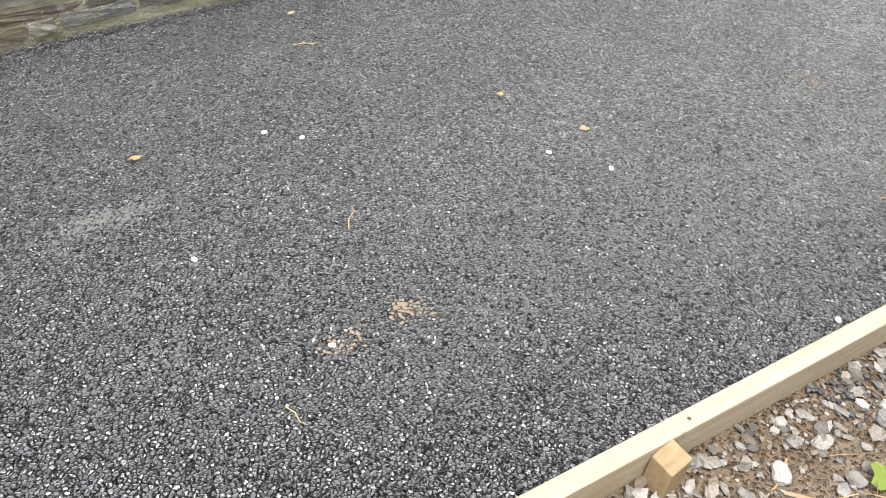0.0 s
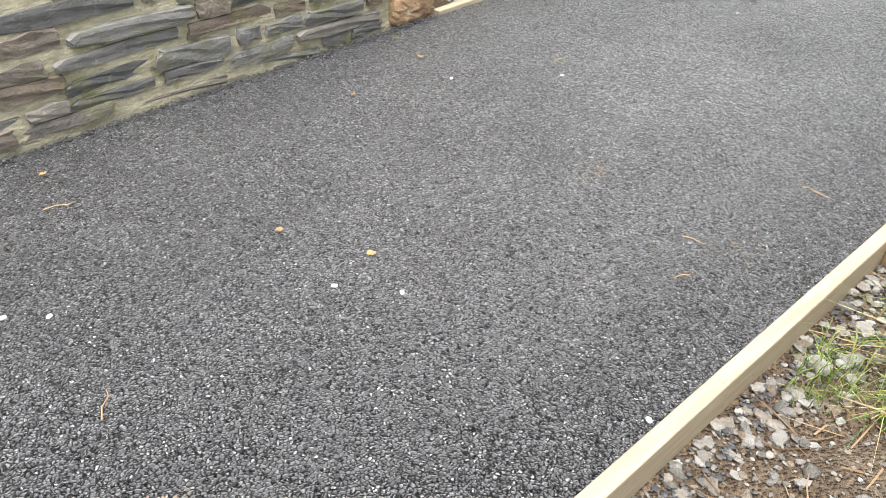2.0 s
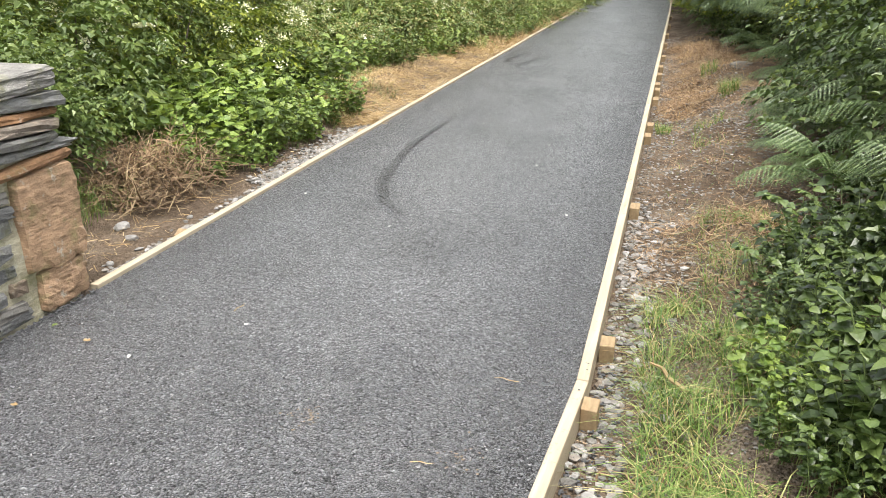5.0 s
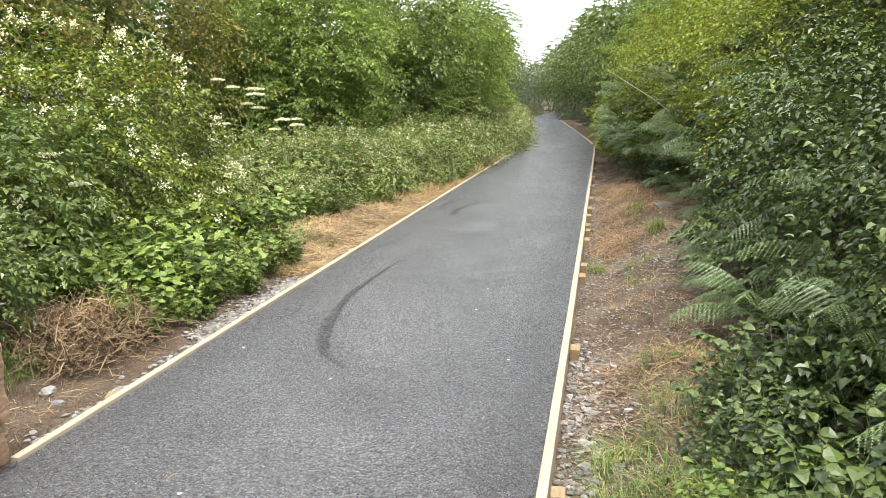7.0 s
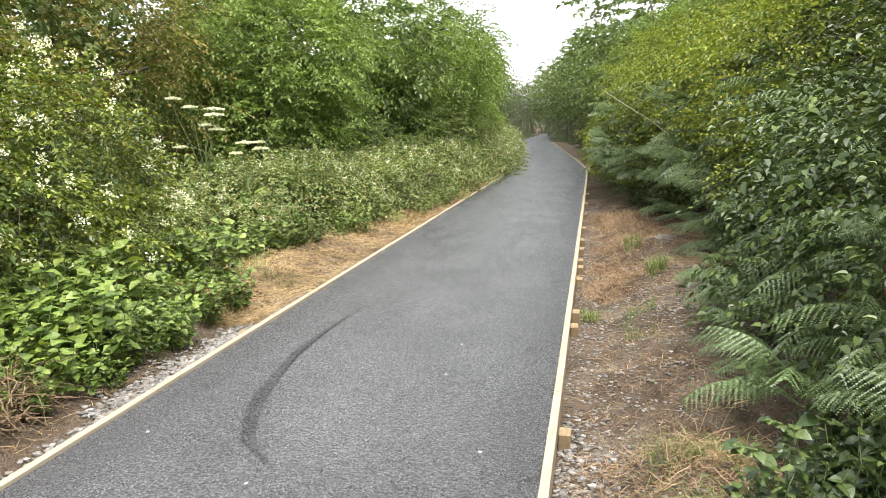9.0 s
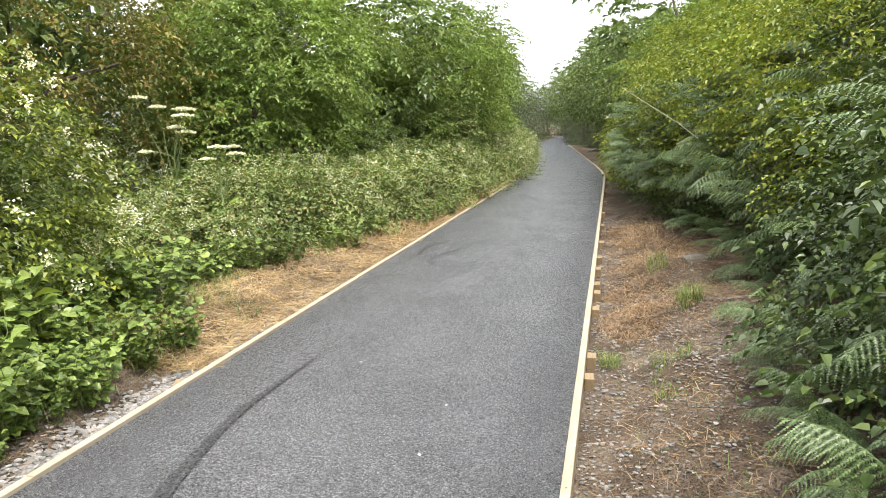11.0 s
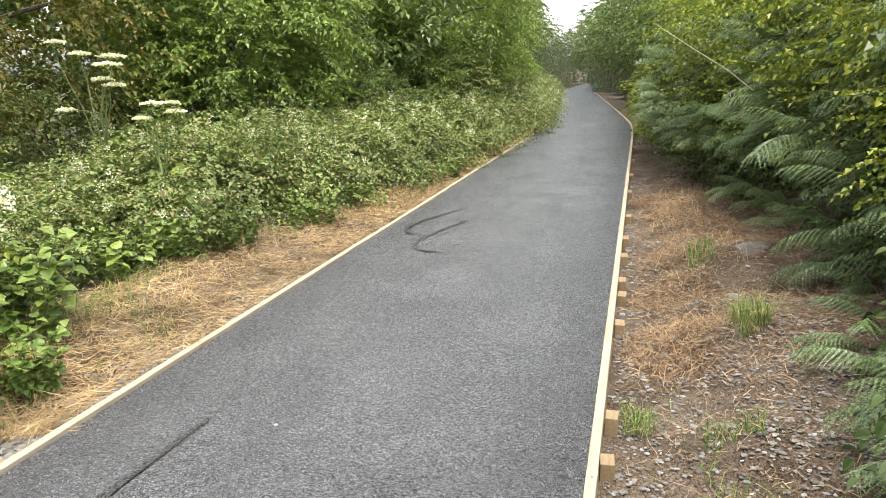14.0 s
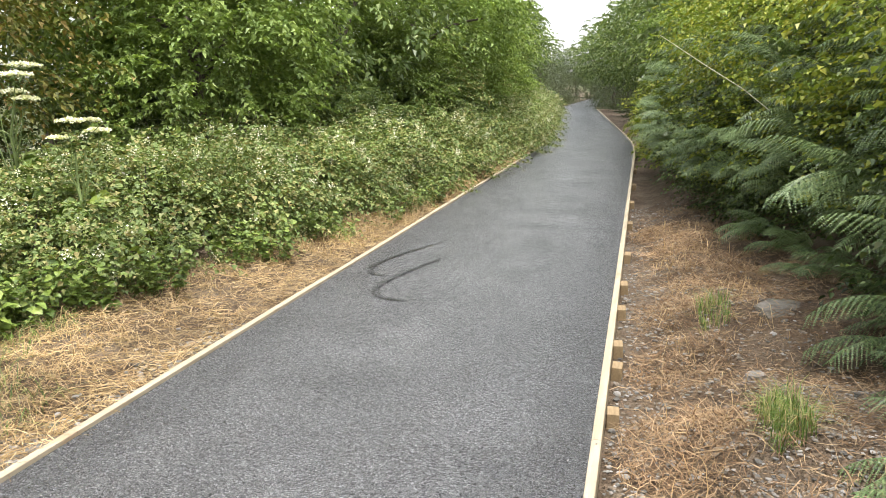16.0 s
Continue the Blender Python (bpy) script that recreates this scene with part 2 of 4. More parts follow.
STEM = leaf_material("green_stem", (0.109, 0.156, 0.047), (0.172, 0.211, 0.078), glow=0.07)
PETAL = leaf_material("cream_flower", (0.72, 0.7, 0.55), (0.82, 0.8, 0.68), gloss=0.8, glow=0.3)
DEADLEAF = leaf_material("fallen_leaf", (0.4, 0.2, 0.06), (0.3, 0.2, 0.1), (0.5, 0.36, 0.14), gloss=0.7, glow=0.1)
DUST = Mat("chalky_dust", 0.95, 0.1).color((0.115, 0.114, 0.11)).m
SAND = Mat("sand_crumbs", 0.95, 0.1).color((0.21, 0.165, 0.12)).m


# ---- builders ----
def mesh_part(name, verts, faces, material, parent=None, label="", smooth=False):
    me = bpy.data.meshes.new(name)
    me.from_pydata(np.asarray(verts, float).reshape(-1, 3).tolist(), [], [tuple(map(int, f)) for f in faces])
    me.materials.append(material)
    if smooth:
        me.shade_smooth()
    ob = new(name, me)
    ob.parent = parent
    if label:
        ob["label"] = label
    return ob


def thing(name, x, y, z, label, category, group="", kind="", turn=0.0):
    ob = new(name)
    ob.matrix_world = pose(x, y, z, 0, 0, turn)
    return tagged(ob, label, category, group, kind)


class Soup:
    """Gathers many small pieces into one mesh."""

    def __init__(self):
        self.v, self.f, self.n = [], [], 0

    def add(self, verts, faces):
        verts = np.asarray(verts, float)
        self.v.append(verts)
        self.f.extend([tuple(int(i) + self.n for i in f) for f in faces])
        self.n += len(verts)

    def many(self, verts, faces):
        """verts: (N, k, 3); faces: index lists into one piece."""
        n, k, _ = verts.shape
        base = self.n + np.arange(n)[:, None] * k
        for f in faces:
            self.f.extend(map(tuple, (base + np.asarray(f)[None, :]).tolist()))
        self.v.append(verts.reshape(-1, 3))
        self.n += n * k

    def part(self, name, material, parent=None, label="", smooth=False):
        return mesh_part(name, np.concatenate(self.v), self.f, material, parent, label, smooth)


def frames_of(way, spin):
    """Right, forward and normal for each direction, spun about it."""
    way = way / np.linalg.norm(way, axis=1, keepdims=True)
    side = np.cross(way, np.array([0.02, 0.01, 1.0]))
    side /= np.linalg.norm(side, axis=1, keepdims=True) + 1e-9
    up = np.cross(side, way)
    c, s = np.cos(spin)[:, None], np.sin(spin)[:, None]
    return side * c + up * s, way, up * c - side * s


def leaves(soup, at, way, length, width, droop=0.15, spin=0.6, fold=0.18, simple=False):
    """Pointed, folded leaves of four triangles, or of two where they are small and far."""
    n = len(at)
    length = length * rng.uniform(0.65, 1.35, n)[:, None]
    r, w, u = frames_of(way, rng.normal(0, spin, n))
    def p(a, b, c):
        return at + w * length * a + r * length * width * b + u * length * c
    if simple == "six":
        v = np.stack([p(0, 0, 0), p(0.2, -0.85, fold), p(0.6, -0.75, fold * 0.6), p(1, 0, -droop), p(0.6, 0.75, fold * 0.6), p(0.2, 0.85, fold)], 1)
        return soup.many(v, [(0, 3, 2, 1), (0, 5, 4, 3)])
    if simple:
        v = np.stack([p(0, 0, 0), p(0.42, -1, fold), p(1, 0, -droop), p(0.42, 1, fold)], 1)
        return soup.many(v, [(0, 2, 1), (0, 3, 2)])
    v = np.stack([p(0, 0, 0), p(0.16, -0.75, fold * 0.7), p(0.2, 0, 0.01), p(0.16, 0.75, fold * 0.7), p(0.45, -0.95, fold), p(0.5, 0, 0.0), p(0.45, 0.95, fold),
                  p(0.78, -0.5, fold * 0.4 - droop * 0.5), p(0.8, 0, -droop * 0.5), p(0.78, 0.5, fold * 0.4 - droop * 0.5), p(1, 0, -droop)], 1)
    soup.many(v, [(0, 2, 1), (0, 3, 2), (1, 2, 5, 4), (2, 3, 6, 5), (4, 5, 8, 7), (5, 6, 9, 8), (7, 8, 10), (8, 9, 10)])


def tube(soup, path, radii, sides=6):
    path = np.asarray(path, float)
    rings = []
    for i, p in enumerate(path):
        d = path[min(i + 1, len(path) - 1)] - path[max(i - 1, 0)]
        d = d / (np.linalg.norm(d) + 1e-9)
        a = np.cross(d, [0.3, 0.9, 0.2])
        a /= np.linalg.norm(a)
        b = np.cross(d, a)
        t = np.arange(sides) * 2 * np.pi / sides
        rings.append(p + radii[i] * (np.cos(t)[:, None] * a + np.sin(t)[:, None] * b))
    v = np.concatenate(rings)
    f = [(i * sides + j, i * sides + (j + 1) % sides, (i + 1) * sides + (j + 1) % sides, (i + 1) * sides + j)
         for i in range(len(path) - 1) for j in range(sides)]
    soup.add(v, f + [tuple(range(len(v) - sides, len(v)))])


def blades(soup, at, height, width, lean, tone=3):
    """Bent grass blades or straws, three joints each."""
    n = len(at)
    a = rng.uniform(0, 2 * np.pi, n)
    d = np.stack([np.cos(a), np.sin(a), np.zeros(n)], 1)
    s = np.stack([-np.sin(a), np.cos(a), np.zeros(n)], 1)
    h = (height * rng.uniform(0.5, 1.3, n))[:, None]
    l = (lean * rng.uniform(0.3, 1.5, n))[:, None]
    up = np.array([0, 0, 1.0])
    p0, p1, p2 = at, at + up * h * 0.6 + d * h * l * 0.3, at + up * h * (1 - 0.35 * np.minimum(l, 1.6)) + d * h * l
    w = width * rng.uniform(0.6, 1.3, n)[:, None]
    v = np.stack([p0 - s * w, p0 + s * w, p1 - s * w * 0.8, p1 + s * w * 0.8, p2], 1)
    soup.many(v, [(0, 1, 3, 2), (2, 3, 4)])


def straws(soup, at, length, width, rise=0.12):
    """Lying, kinked stalks."""
    n = len(at)
    a = rng.uniform(0, 2 * np.pi, n)
    L = (length * rng.uniform(0.4, 1.5, n))[:, None]
    d = np.stack([np.cos(a), np.sin(a), rng.normal(0, rise, n)], 1)
    b = a + rng.normal(0, 0.6, n)
    e = np.stack([np.cos(b), np.sin(b), rng.normal(-0.05, rise, n)], 1)
    s = np.stack([-np.sin(a), np.cos(a), rng.normal(0, 0.5, n)], 1)
    w = width * rng.uniform(0.6, 1.5, n)[:, None]
    p0, p1 = at, at + d * L * 0.5
    p2 = p1 + e * L * 0.5
    v = np.stack([p0 - s * w, p0 + s * w, p1 - s * w, p1 + s * w, p2 - s * w * 0.5, p2 + s * w * 0.5], 1)
    soup.many(v, [(0, 1, 3, 2), (2, 3, 5, 4)])


ICO = bmesh.new()
bmesh.ops.create_icosphere(ICO, subdivisions=1, radius=1)
ICO_V = np.array([v.co[:] for v in ICO.verts])
ICO_F = [tuple(v.index for v in f.verts) for f in ICO.faces]
ICO2 = bmesh.new()
bmesh.ops.create_icosphere(ICO2, subdivisions=2, radius=1)
ICO2_V = np.array([v.co[:] for v in ICO2.verts])
ICO2_F = [tuple(v.index for v in f.verts) for f in ICO2.faces]


def pebbles(soup, at, size, flat=0.6):
    """Angular stones."""
    n = len(at)
    v = ICO_V[None] * rng.uniform(0.7, 1.25, (n, len(ICO_V), 1))
    s = size * rng.uniform(0.5, 1.5, (n, 1, 1)) * np.stack([rng.uniform(0.8, 1.4, n), rng.uniform(0.6, 1.0, n), rng.uniform(0.6, 1.1, n) * flat], 1)[:, None]
    a = rng.uniform(0, 2 * np.pi, n)
    c, d = np.cos(a)[:, None], np.sin(a)[:, None]
    v = v * s
    v = np.stack([v[..., 0] * c - v[..., 1] * d, v[..., 0] * d + v[..., 1] * c, v[..., 2]], -1)
    soup.many(v + at[:, None], ICO_F)


def smooth01(v, a, b):
    t = np.clip((np.asarray(v, float) - a) / (b - a), 0, 1)
    return t * t * (3 - 2 * t)


def bend(y):
    """Sideways drift of the path: a slight kink behind the wall's end and a bend to the west farther on."""
    y = np.asarray(y, float)
    return 0.02 - 0.076 * np.maximum(0.1 - y, 0) * (y > -6) - 0.464 * (y <= -6) - 0.09 * np.log1p(np.exp(np.clip((y - 25) / 1.2, -30, 30))) * 1.2


def left_edge(y):
    y = np.asarray(y, float)
    return np.where(y < 0.2, -2.42, -2.4 + bend(np.maximum(y, 0.2)) - 0.02)


def bank_foot(y):
    """Where the overgrown bank begins on the east side: x of its foot."""
    y = np.asarray(y, float)
    return np.interp(y, [-3, 0.0, 1.7, 3.0, 4.4, 5.7, 7.6, 8.9, 10.5, 11.7, 13, 15, 17, 40], [0.95, 0.8, 0.84, 1.05, 1.16, 1.3, 1.55, 1.48, 1.2, 1.0, 0.75, 0.42, 0.3, 0.3]) + np.where(y > 20, bend(y) - 0.02, 0.0)


def bramble_foot(y):
    """Where the brambles begin on the west side."""
    y = np.asarray(y, float)
    return np.interp(y, [5, 7.4, 8.6, 10, 12, 14, 17, 22], [-3.5, -3.5, -3.42, -3.1, -2.95, -2.8, -2.62, -2.52]) + np.where(y > 20, bend(y) - 0.02, 0.0)


def ground_z(x, y):
    """Height of the verge and banks beside the path."""
    x, y = np.asarray(x, float), np.asarray(y, float)
    r = x - bend(y)
    l = left_edge(y) - x
    wob = 0.035 * np.sin(3.1 * x + 1.7 * y) * np.cos(2.3 * y - 1.1 * x) + 0.02 * np.sin(9 * y + 5 * x) + 0.012 * np.sin(17 * x - 13 * y)
    right = -0.1 + 0.165 * smooth01(r, 0.2, 0.8) + 0.45 * smooth01(r, 1.0, 2.4) * smooth01(y, 1.0, 6.0) + wob * smooth01(r, 0.1, 0.4)
    right += 0.16 * np.exp(-((r - 1.05) / 0.4) ** 2 - ((y - 7.9) / 0.7) ** 2)
    right += 0.16 * np.exp(-((r - 1.1) / 0.42) ** 2 - ((y - 5.7) / 1.0) ** 2)
    left = -0.03 + 0.1 * smooth01(l, 0.1, 1.2) + wob * smooth01(l, 0.08, 0.4) * 0.8
    left = np.where((y < 0.3) & (l > -0.2), -0.1, left)
    mid = -0.12
    far = 1 - smooth01(y, 30, 38)
    right, left = np.where(y > 30, right * far - 0.08 * (1 - far), right), np.where(y > 30, left * far - 0.08 * (1 - far), left)
    z = np.where(r > 0.02, right, np.where(l > 0.02, left, mid))
    return z


# ---- ground, path, edging ----
def axis(*runs):
    out = []
    for a, b, s in runs:
        out.extend(np.arange(a, b - 1e-6, s))
    return np.array(out + [runs[-1][1]])


gx = axis((-2500, -400, 700), (-400, -40, 60), (-40, -8, 4), (-8, -2.3, 0.11), (-2.3, 0.0, 0.4), (0.0, 2.6, 0.075), (2.6, 8, 0.6), (8, 40, 4), (40, 400, 60), (400, 2500, 700))
gy = axis((-2500, -400, 700), (-400, -40, 60), (-40, -6, 3), (-6, 15, 0.11), (15, 40, 0.5), (40, 100, 4), (100, 400, 60), (400, 2500, 700))
GX, GY = np.meshgrid(gx, gy)
near = (np.abs(GX) < 40) & (GY > -40) & (GY < 100)
GZ = np.where(near, ground_z(GX, GY), -0.1)
nx, ny = len(gx), len(gy)
gv = np.stack([GX, GY, GZ], -1).reshape(-1, 3)
gf = [(j * nx + i, j * nx + i + 1, (j + 1) * nx + i + 1, (j + 1) * nx + i) for j in range(ny - 1) for i in range(nx - 1)]
tagged(mesh_part("ground", gv, gf, SOIL, smooth=True), "brown stony soil of the verges beside the path", "ground", kind="structure")

py = axis((-7, 20, 0.25), (20, 110, 0.5))
pv, pf = [], []
cross = np.linspace(0, 1, 13)
for y in py:
    a, b = float(left_edge(y)), float(bend(y))
    for c in cross:
        pv.append((a + (b - a) * c, y, 0.012 * math.sin(math.pi * c) - 0.006))
k = len(cross)
for j in range(len(py) - 1):
    for i in range(k - 1):
        pf.append((j * k + i, j * k + i + 1, (j + 1) * k + i + 1, (j + 1) * k + i))
n0 = len(pv)
for j, y in enumerate(py):
    for c in (0, k - 1):
        x, yy, z = pv[j * k + c]
        pv.append((x, yy, -0.14))
for j in range(len(py) - 1):
    pf.append((j * k, (j + 1) * k, n0 + 2 * j + 2, n0 + 2 * j))
    pf.append((j * k + k - 1, n0 + 2 * j + 1, n0 + 2 * j + 3, (j + 1) * k + k - 1))
tagged(mesh_part("path", pv, pf, ASPHALT, smooth=False), "freshly laid dark grey asphalt footpath", "path", kind="structure")

# dark chippings spilled along the foot of the wall and over the edging
spill = Soup()
n = 1100
y = rng.uniform(-4, 0.25, n)
pebbles(spill, np.stack([-2.42 + np.abs(rng.normal(0, 0.022, n)), y, np.full(n, 0.001)], 1), 0.0062)
n = 500
y = rng.uniform(-1.6, 0.3, n)
pebbles(spill, np.stack([bend(y) + 0.06 + np.abs(rng.normal(0, 0.09, n)), y, ground_z(bend(y) + 0.1, y) + 0.008], 1), 0.008)
tagged(spill.part("asphalt_chippings", CRUMB), "loose black asphalt chippings along the path's edges", "chippings", kind="stuff")


def strip(name, pts, widths, z, material, label):
    v, f = [], []
    pts = [Vector((*p, z)) for p in pts]
    fine, wide = [], []
    m = len(pts)
    for i in range(m - 1):
        a, b, c, d = pts[max(i - 1, 0)], pts[i], pts[i + 1], pts[min(i + 2, m - 1)]
        for s in range(6):
            t = s / 6
            fine.append(0.5 * ((2 * b) + (c - a) * t + (2 * a - 5 * b + 4 * c - d) * t * t + (3 * b - a - 3 * c + d) * t ** 3))
            wide.append(widths[i] + (widths[i + 1] - widths[i]) * t)
    fine.append(pts[-1]), wide.append(widths[-1])
    for i, p in enumerate(fine):
        d = fine[min(i + 1, len(fine) - 1)] - fine[max(i - 1, 0)]
        s = Vector((-d.y, d.x, 0)).normalized() * wide[i]
        v += [p - s, p + s]
        if i:
            f.append((2 * i - 2, 2 * i - 1, 2 * i + 1, 2 * i))
    return tagged(mesh_part(name, v, f, material), label, "tyre mark", "tyre marks on the path")


strip("tyre_mark", [(-1.3, 1.74), (-1.52, 2.02), (-1.68, 2.44), (-1.76, 2.85), (-1.84, 3.6), (-1.8, 4.6)], [0.012, 0.034, 0.044, 0.036, 0.026, 0.012], 0.012, RUBBER, "curved dark scuff of a turning tyre on asphalt")
strip("tyre_mark", [(-1.52, 8.2), (-1.76, 8.28), (-1.89, 8.56), (-1.85, 8.95), (-1.64, 9.75)], [0.01, 0.025, 0.032, 0.028, 0.012], 0.012, RUBBER, "hooked dark tyre scuff on asphalt")
strip("tyre_mark", [(-1.9, 8.95), (-2.09, 9.02), (-2.18, 9.32), (-2.09, 9.8), (-1.8, 10.6)], [0.01, 0.022, 0.027, 0.02, 0.01], 0.012, RUBBER, "second hooked dark tyre scuff on asphalt")
strip("tyre_mark", [(-1.36, 10.55), (-1.31, 10.8), (-1.25, 11.1)], [0.01, 0.025, 0.01], 0.012, RUBBER, "short faint dark tyre scuff on asphalt")



def board(parent, x0, y0, x1, y1, top):
    w, h = 0.047, 0.13
    d = Vector((x1 - x0, y1 - y0, 0))
    L = d.length
    b = bmesh.new()
    bmesh.ops.create_cube(b, size=1)
    bmesh.ops.scale(b, vec=(w, L - 0.003, h), verts=b.verts)
    bmesh.ops.bevel(b, geom=b.edges[:], offset=0.003, segments=1, affect="EDGES")
    me = bpy.data.meshes.new("board")
    b.to_mesh(me)
    me.materials.append(WOOD)
    ob = new("board", me)
    ob.parent = parent
    ob.matrix_world = pose((x0 + x1) / 2, (y0 + y1) / 2, top - h / 2, 0, 0, math.degrees(math.atan2(-d.x, d.y)))
    return ob


def peg(parent, x, y, top, turn=0.0, side=1):
    b = bmesh.new()
    bmesh.ops.create_cube(b, size=1)
    bmesh.ops.scale(b, vec=(0.062, 0.058, 0.34), verts=b.verts)
    for v in b.verts:
        if v.co.z > 0:
            v.co.z += 0.012 * (1 if v.co.y > 0 else -1) - 0.006
    bmesh.ops.bevel(b, geom=b.edges[:], offset=0.002, segments=1, affect="EDGES")
    me = bpy.data.meshes.new("peg")
    b.to_mesh(me)
    me.materials.append(WOOD_PEG)
    ob = new("peg", me)
    ob.parent = parent
    ob.matrix_world = pose(x, y, top - 0.17, rnd.uniform(-2, 2), rnd.uniform(-2, 2), turn)


def edging(name, edge, ys, side, pegs, label):
    root = thing(name, 0, 0, 0, label, "edging", kind="structure")
    for a, b in zip(ys[:-1], ys[1:]):
        board(root, float(edge(a)) + side * 0.024, a, float(edge(b)) + side * 0.024, b, 0.016 + rnd.uniform(-0.002, 0.003))
    for y in pegs:
        peg(root, float(edge(y)) + side * 0.082, y, 0.01 - rnd.uniform(0, 0.012), rnd.uniform(-6, 6), side)
    return root


right_root = edging("timber_edging_right", bend, [-6.5, -3.3, 0.02, 2.9, 6.1, 9.3, 12.5, 15.7, 19, 22, 24, 26, 29, 33, 38, 44, 50, 58], 1,
                    [-4.2, -2.1, -0.12, 0.42, 2.4, 4.62, 5.05, 6.5, 7.2, 7.6, 8.45, 9.2, 10.4, 12.2, 14.0, 16.0, 18.5], "pale softwood boards edging the path, on pegs")
left_root = edging("timber_edging_left", left_edge, [0.26, 2.6, 5.6, 8.8, 12, 15.2, 18.4, 21.5, 23.5, 25.5, 28.5, 32, 37, 43, 50, 58], -1,
                   [1.1, 4.0, 7.2, 10.4, 13.6], "pale softwood boards edging the path beside straw")


def screw(parent, x, y):
    v = [(x + 0.005 * math.cos(a), y + 0.005 * math.sin(a), 0.0205) for a in np.arange(8) * math.pi / 4] + [(x, y, 0.0225)]
    mesh_part("screw", v, [(i, (i + 1) % 8, 8) for i in range(8)], NAIL, parent)


for y in (-3.28, -3.2, -2.0, -0.06, 0.1, 0.15, 2.3, 2.84, 2.95, 4.4, 6.05):
    screw(right_root, float(bend(y)) + 0.026, y)


# ---- stone wall ----
def rock_mesh(name, sx, sy, sz, material, jit=0.16, seed=0):
    r = np.random.default_rng(seed)
    b = bmesh.new()
    bmesh.ops.create_cube(b, size=1)
    big = sx * sy * sz > 0.015
    bmesh.ops.subdivide_edges(b, edges=b.edges[:], cuts=9 if big else 2, use_grid_fill=True)
    for v in b.verts:
        c = v.co
        if big:
            far = sum(abs(q) > 0.45 for q in c)
            lump = noise.noise(c * 3.1 + Vector((seed, 0, 0))) * 0.07 + noise.noise(c * 8 + Vector((seed, 0, 0))) * 0.045
            v.co = Vector((c.x * sx, c.y * sy, c.z * sz)) * (1 - 0.03 * max(0, far - 1) + lump)
            continue
        far = sum(abs(q) > 0.4 for q in c)
        c *= 1.0 - 0.025 * max(0, far - 1)
        v.co = Vector((c.x * sx, c.y * sy, c.z * sz)) + Vector(r.normal(0, jit, 3) * np.array([sx * 0.12, sy * 0.2, sz * 0.5]))
    me = bpy.data.meshes.new(name)
    b.to_mesh(me)
    me.materials.append(material)
    return me


WALL_X, WALL_END, WALL_TOP = -2.43, 0.24, 1.06
wall = thing("wall_west", WALL_X - 0.25, -3, 0, "old rubble wall of dark slate in pale mortar", "wall", kind="structure")
core = bmesh.new()
bmesh.ops.create_cube(core, size=1)
bmesh.ops.scale(core, vec=(0.45, 7.2, WALL_TOP + 0.1), verts=core.verts)
bmesh.ops.subdivide_edges(core, edges=core.edges[:], cuts=24, use_grid_fill=True)
for v in core.verts:
    v.co += Vector(noise.noise_vector(v.co * 9)) * 0.016
me = bpy.data.meshes.new("mortar")
core.to_mesh(me)
me.materials.append(MORTAR)
ob = new("mortar", me)
ob.parent = wall
ob.matrix_world = pose(WALL_X - 0.25, WALL_END - 3.64, WALL_TOP / 2 - 0.09)


def stone(me, x, y, z, rx=0.0, ry=0.0, rz=0.0, tall=1.0):
    ob = new("stone", me)
    ob.parent = wall
    ob.matrix_world = pose(x, y, z, rx, ry, rz) @ Matrix.Diagonal((1, 1, tall, 1))


# quoin blocks at the wall's end
stone(rock_mesh("stone", 0.36, 0.36, 0.46, SANDSTONE, 0.07, 3), WALL_X - 0.16, WALL_END - 0.16, 0.43)
stone(rock_mesh("stone", 0.34, 0.3, 0.2, SANDSTONE, 0.1, 4), WALL_X - 0.16, WALL_END - 0.14, 0.1)
stone(rock_mesh("stone", 0.4, 0.5, 0.05, RUSTY, 0.12, 5), WALL_X - 0.18, WALL_END - 0.24, 0.69, 3)
z = 0.735
for i in range(5):
    h = rnd.uniform(0.035, 0.06)
    stone(rock_mesh("stone", 0.4, rnd.uniform(0.34, 0.55), h, RUSTY if i == 3 else SLATE, 0.14, 20 + i), WALL_X - 0.17 + rnd.uniform(-0.03, 0.02), WALL_END - 0.2 + rnd.uniform(-0.05, 0.02), z + h / 2, rnd.uniform(-3, 3), rnd.uniform(-2, 2), rnd.uniform(-6, 6))
    z += h + 0.008
stone(rock_mesh("stone", 0.46, 0.6, 0.09, SLATE, 0.12, 40), WALL_X - 0.2, WALL_END - 0.3, z + 0.04, 4)
dims = [(0.16, 0.035), (0.22, 0.045), (0.28, 0.04), (0.34, 0.065), (0.42, 0.05), (0.12, 0.03), (0.2, 0.075), (0.34, 0.03), (0.26, 0.06), (0.18, 0.04), (0.5, 0.055), (0.09, 0.045)]
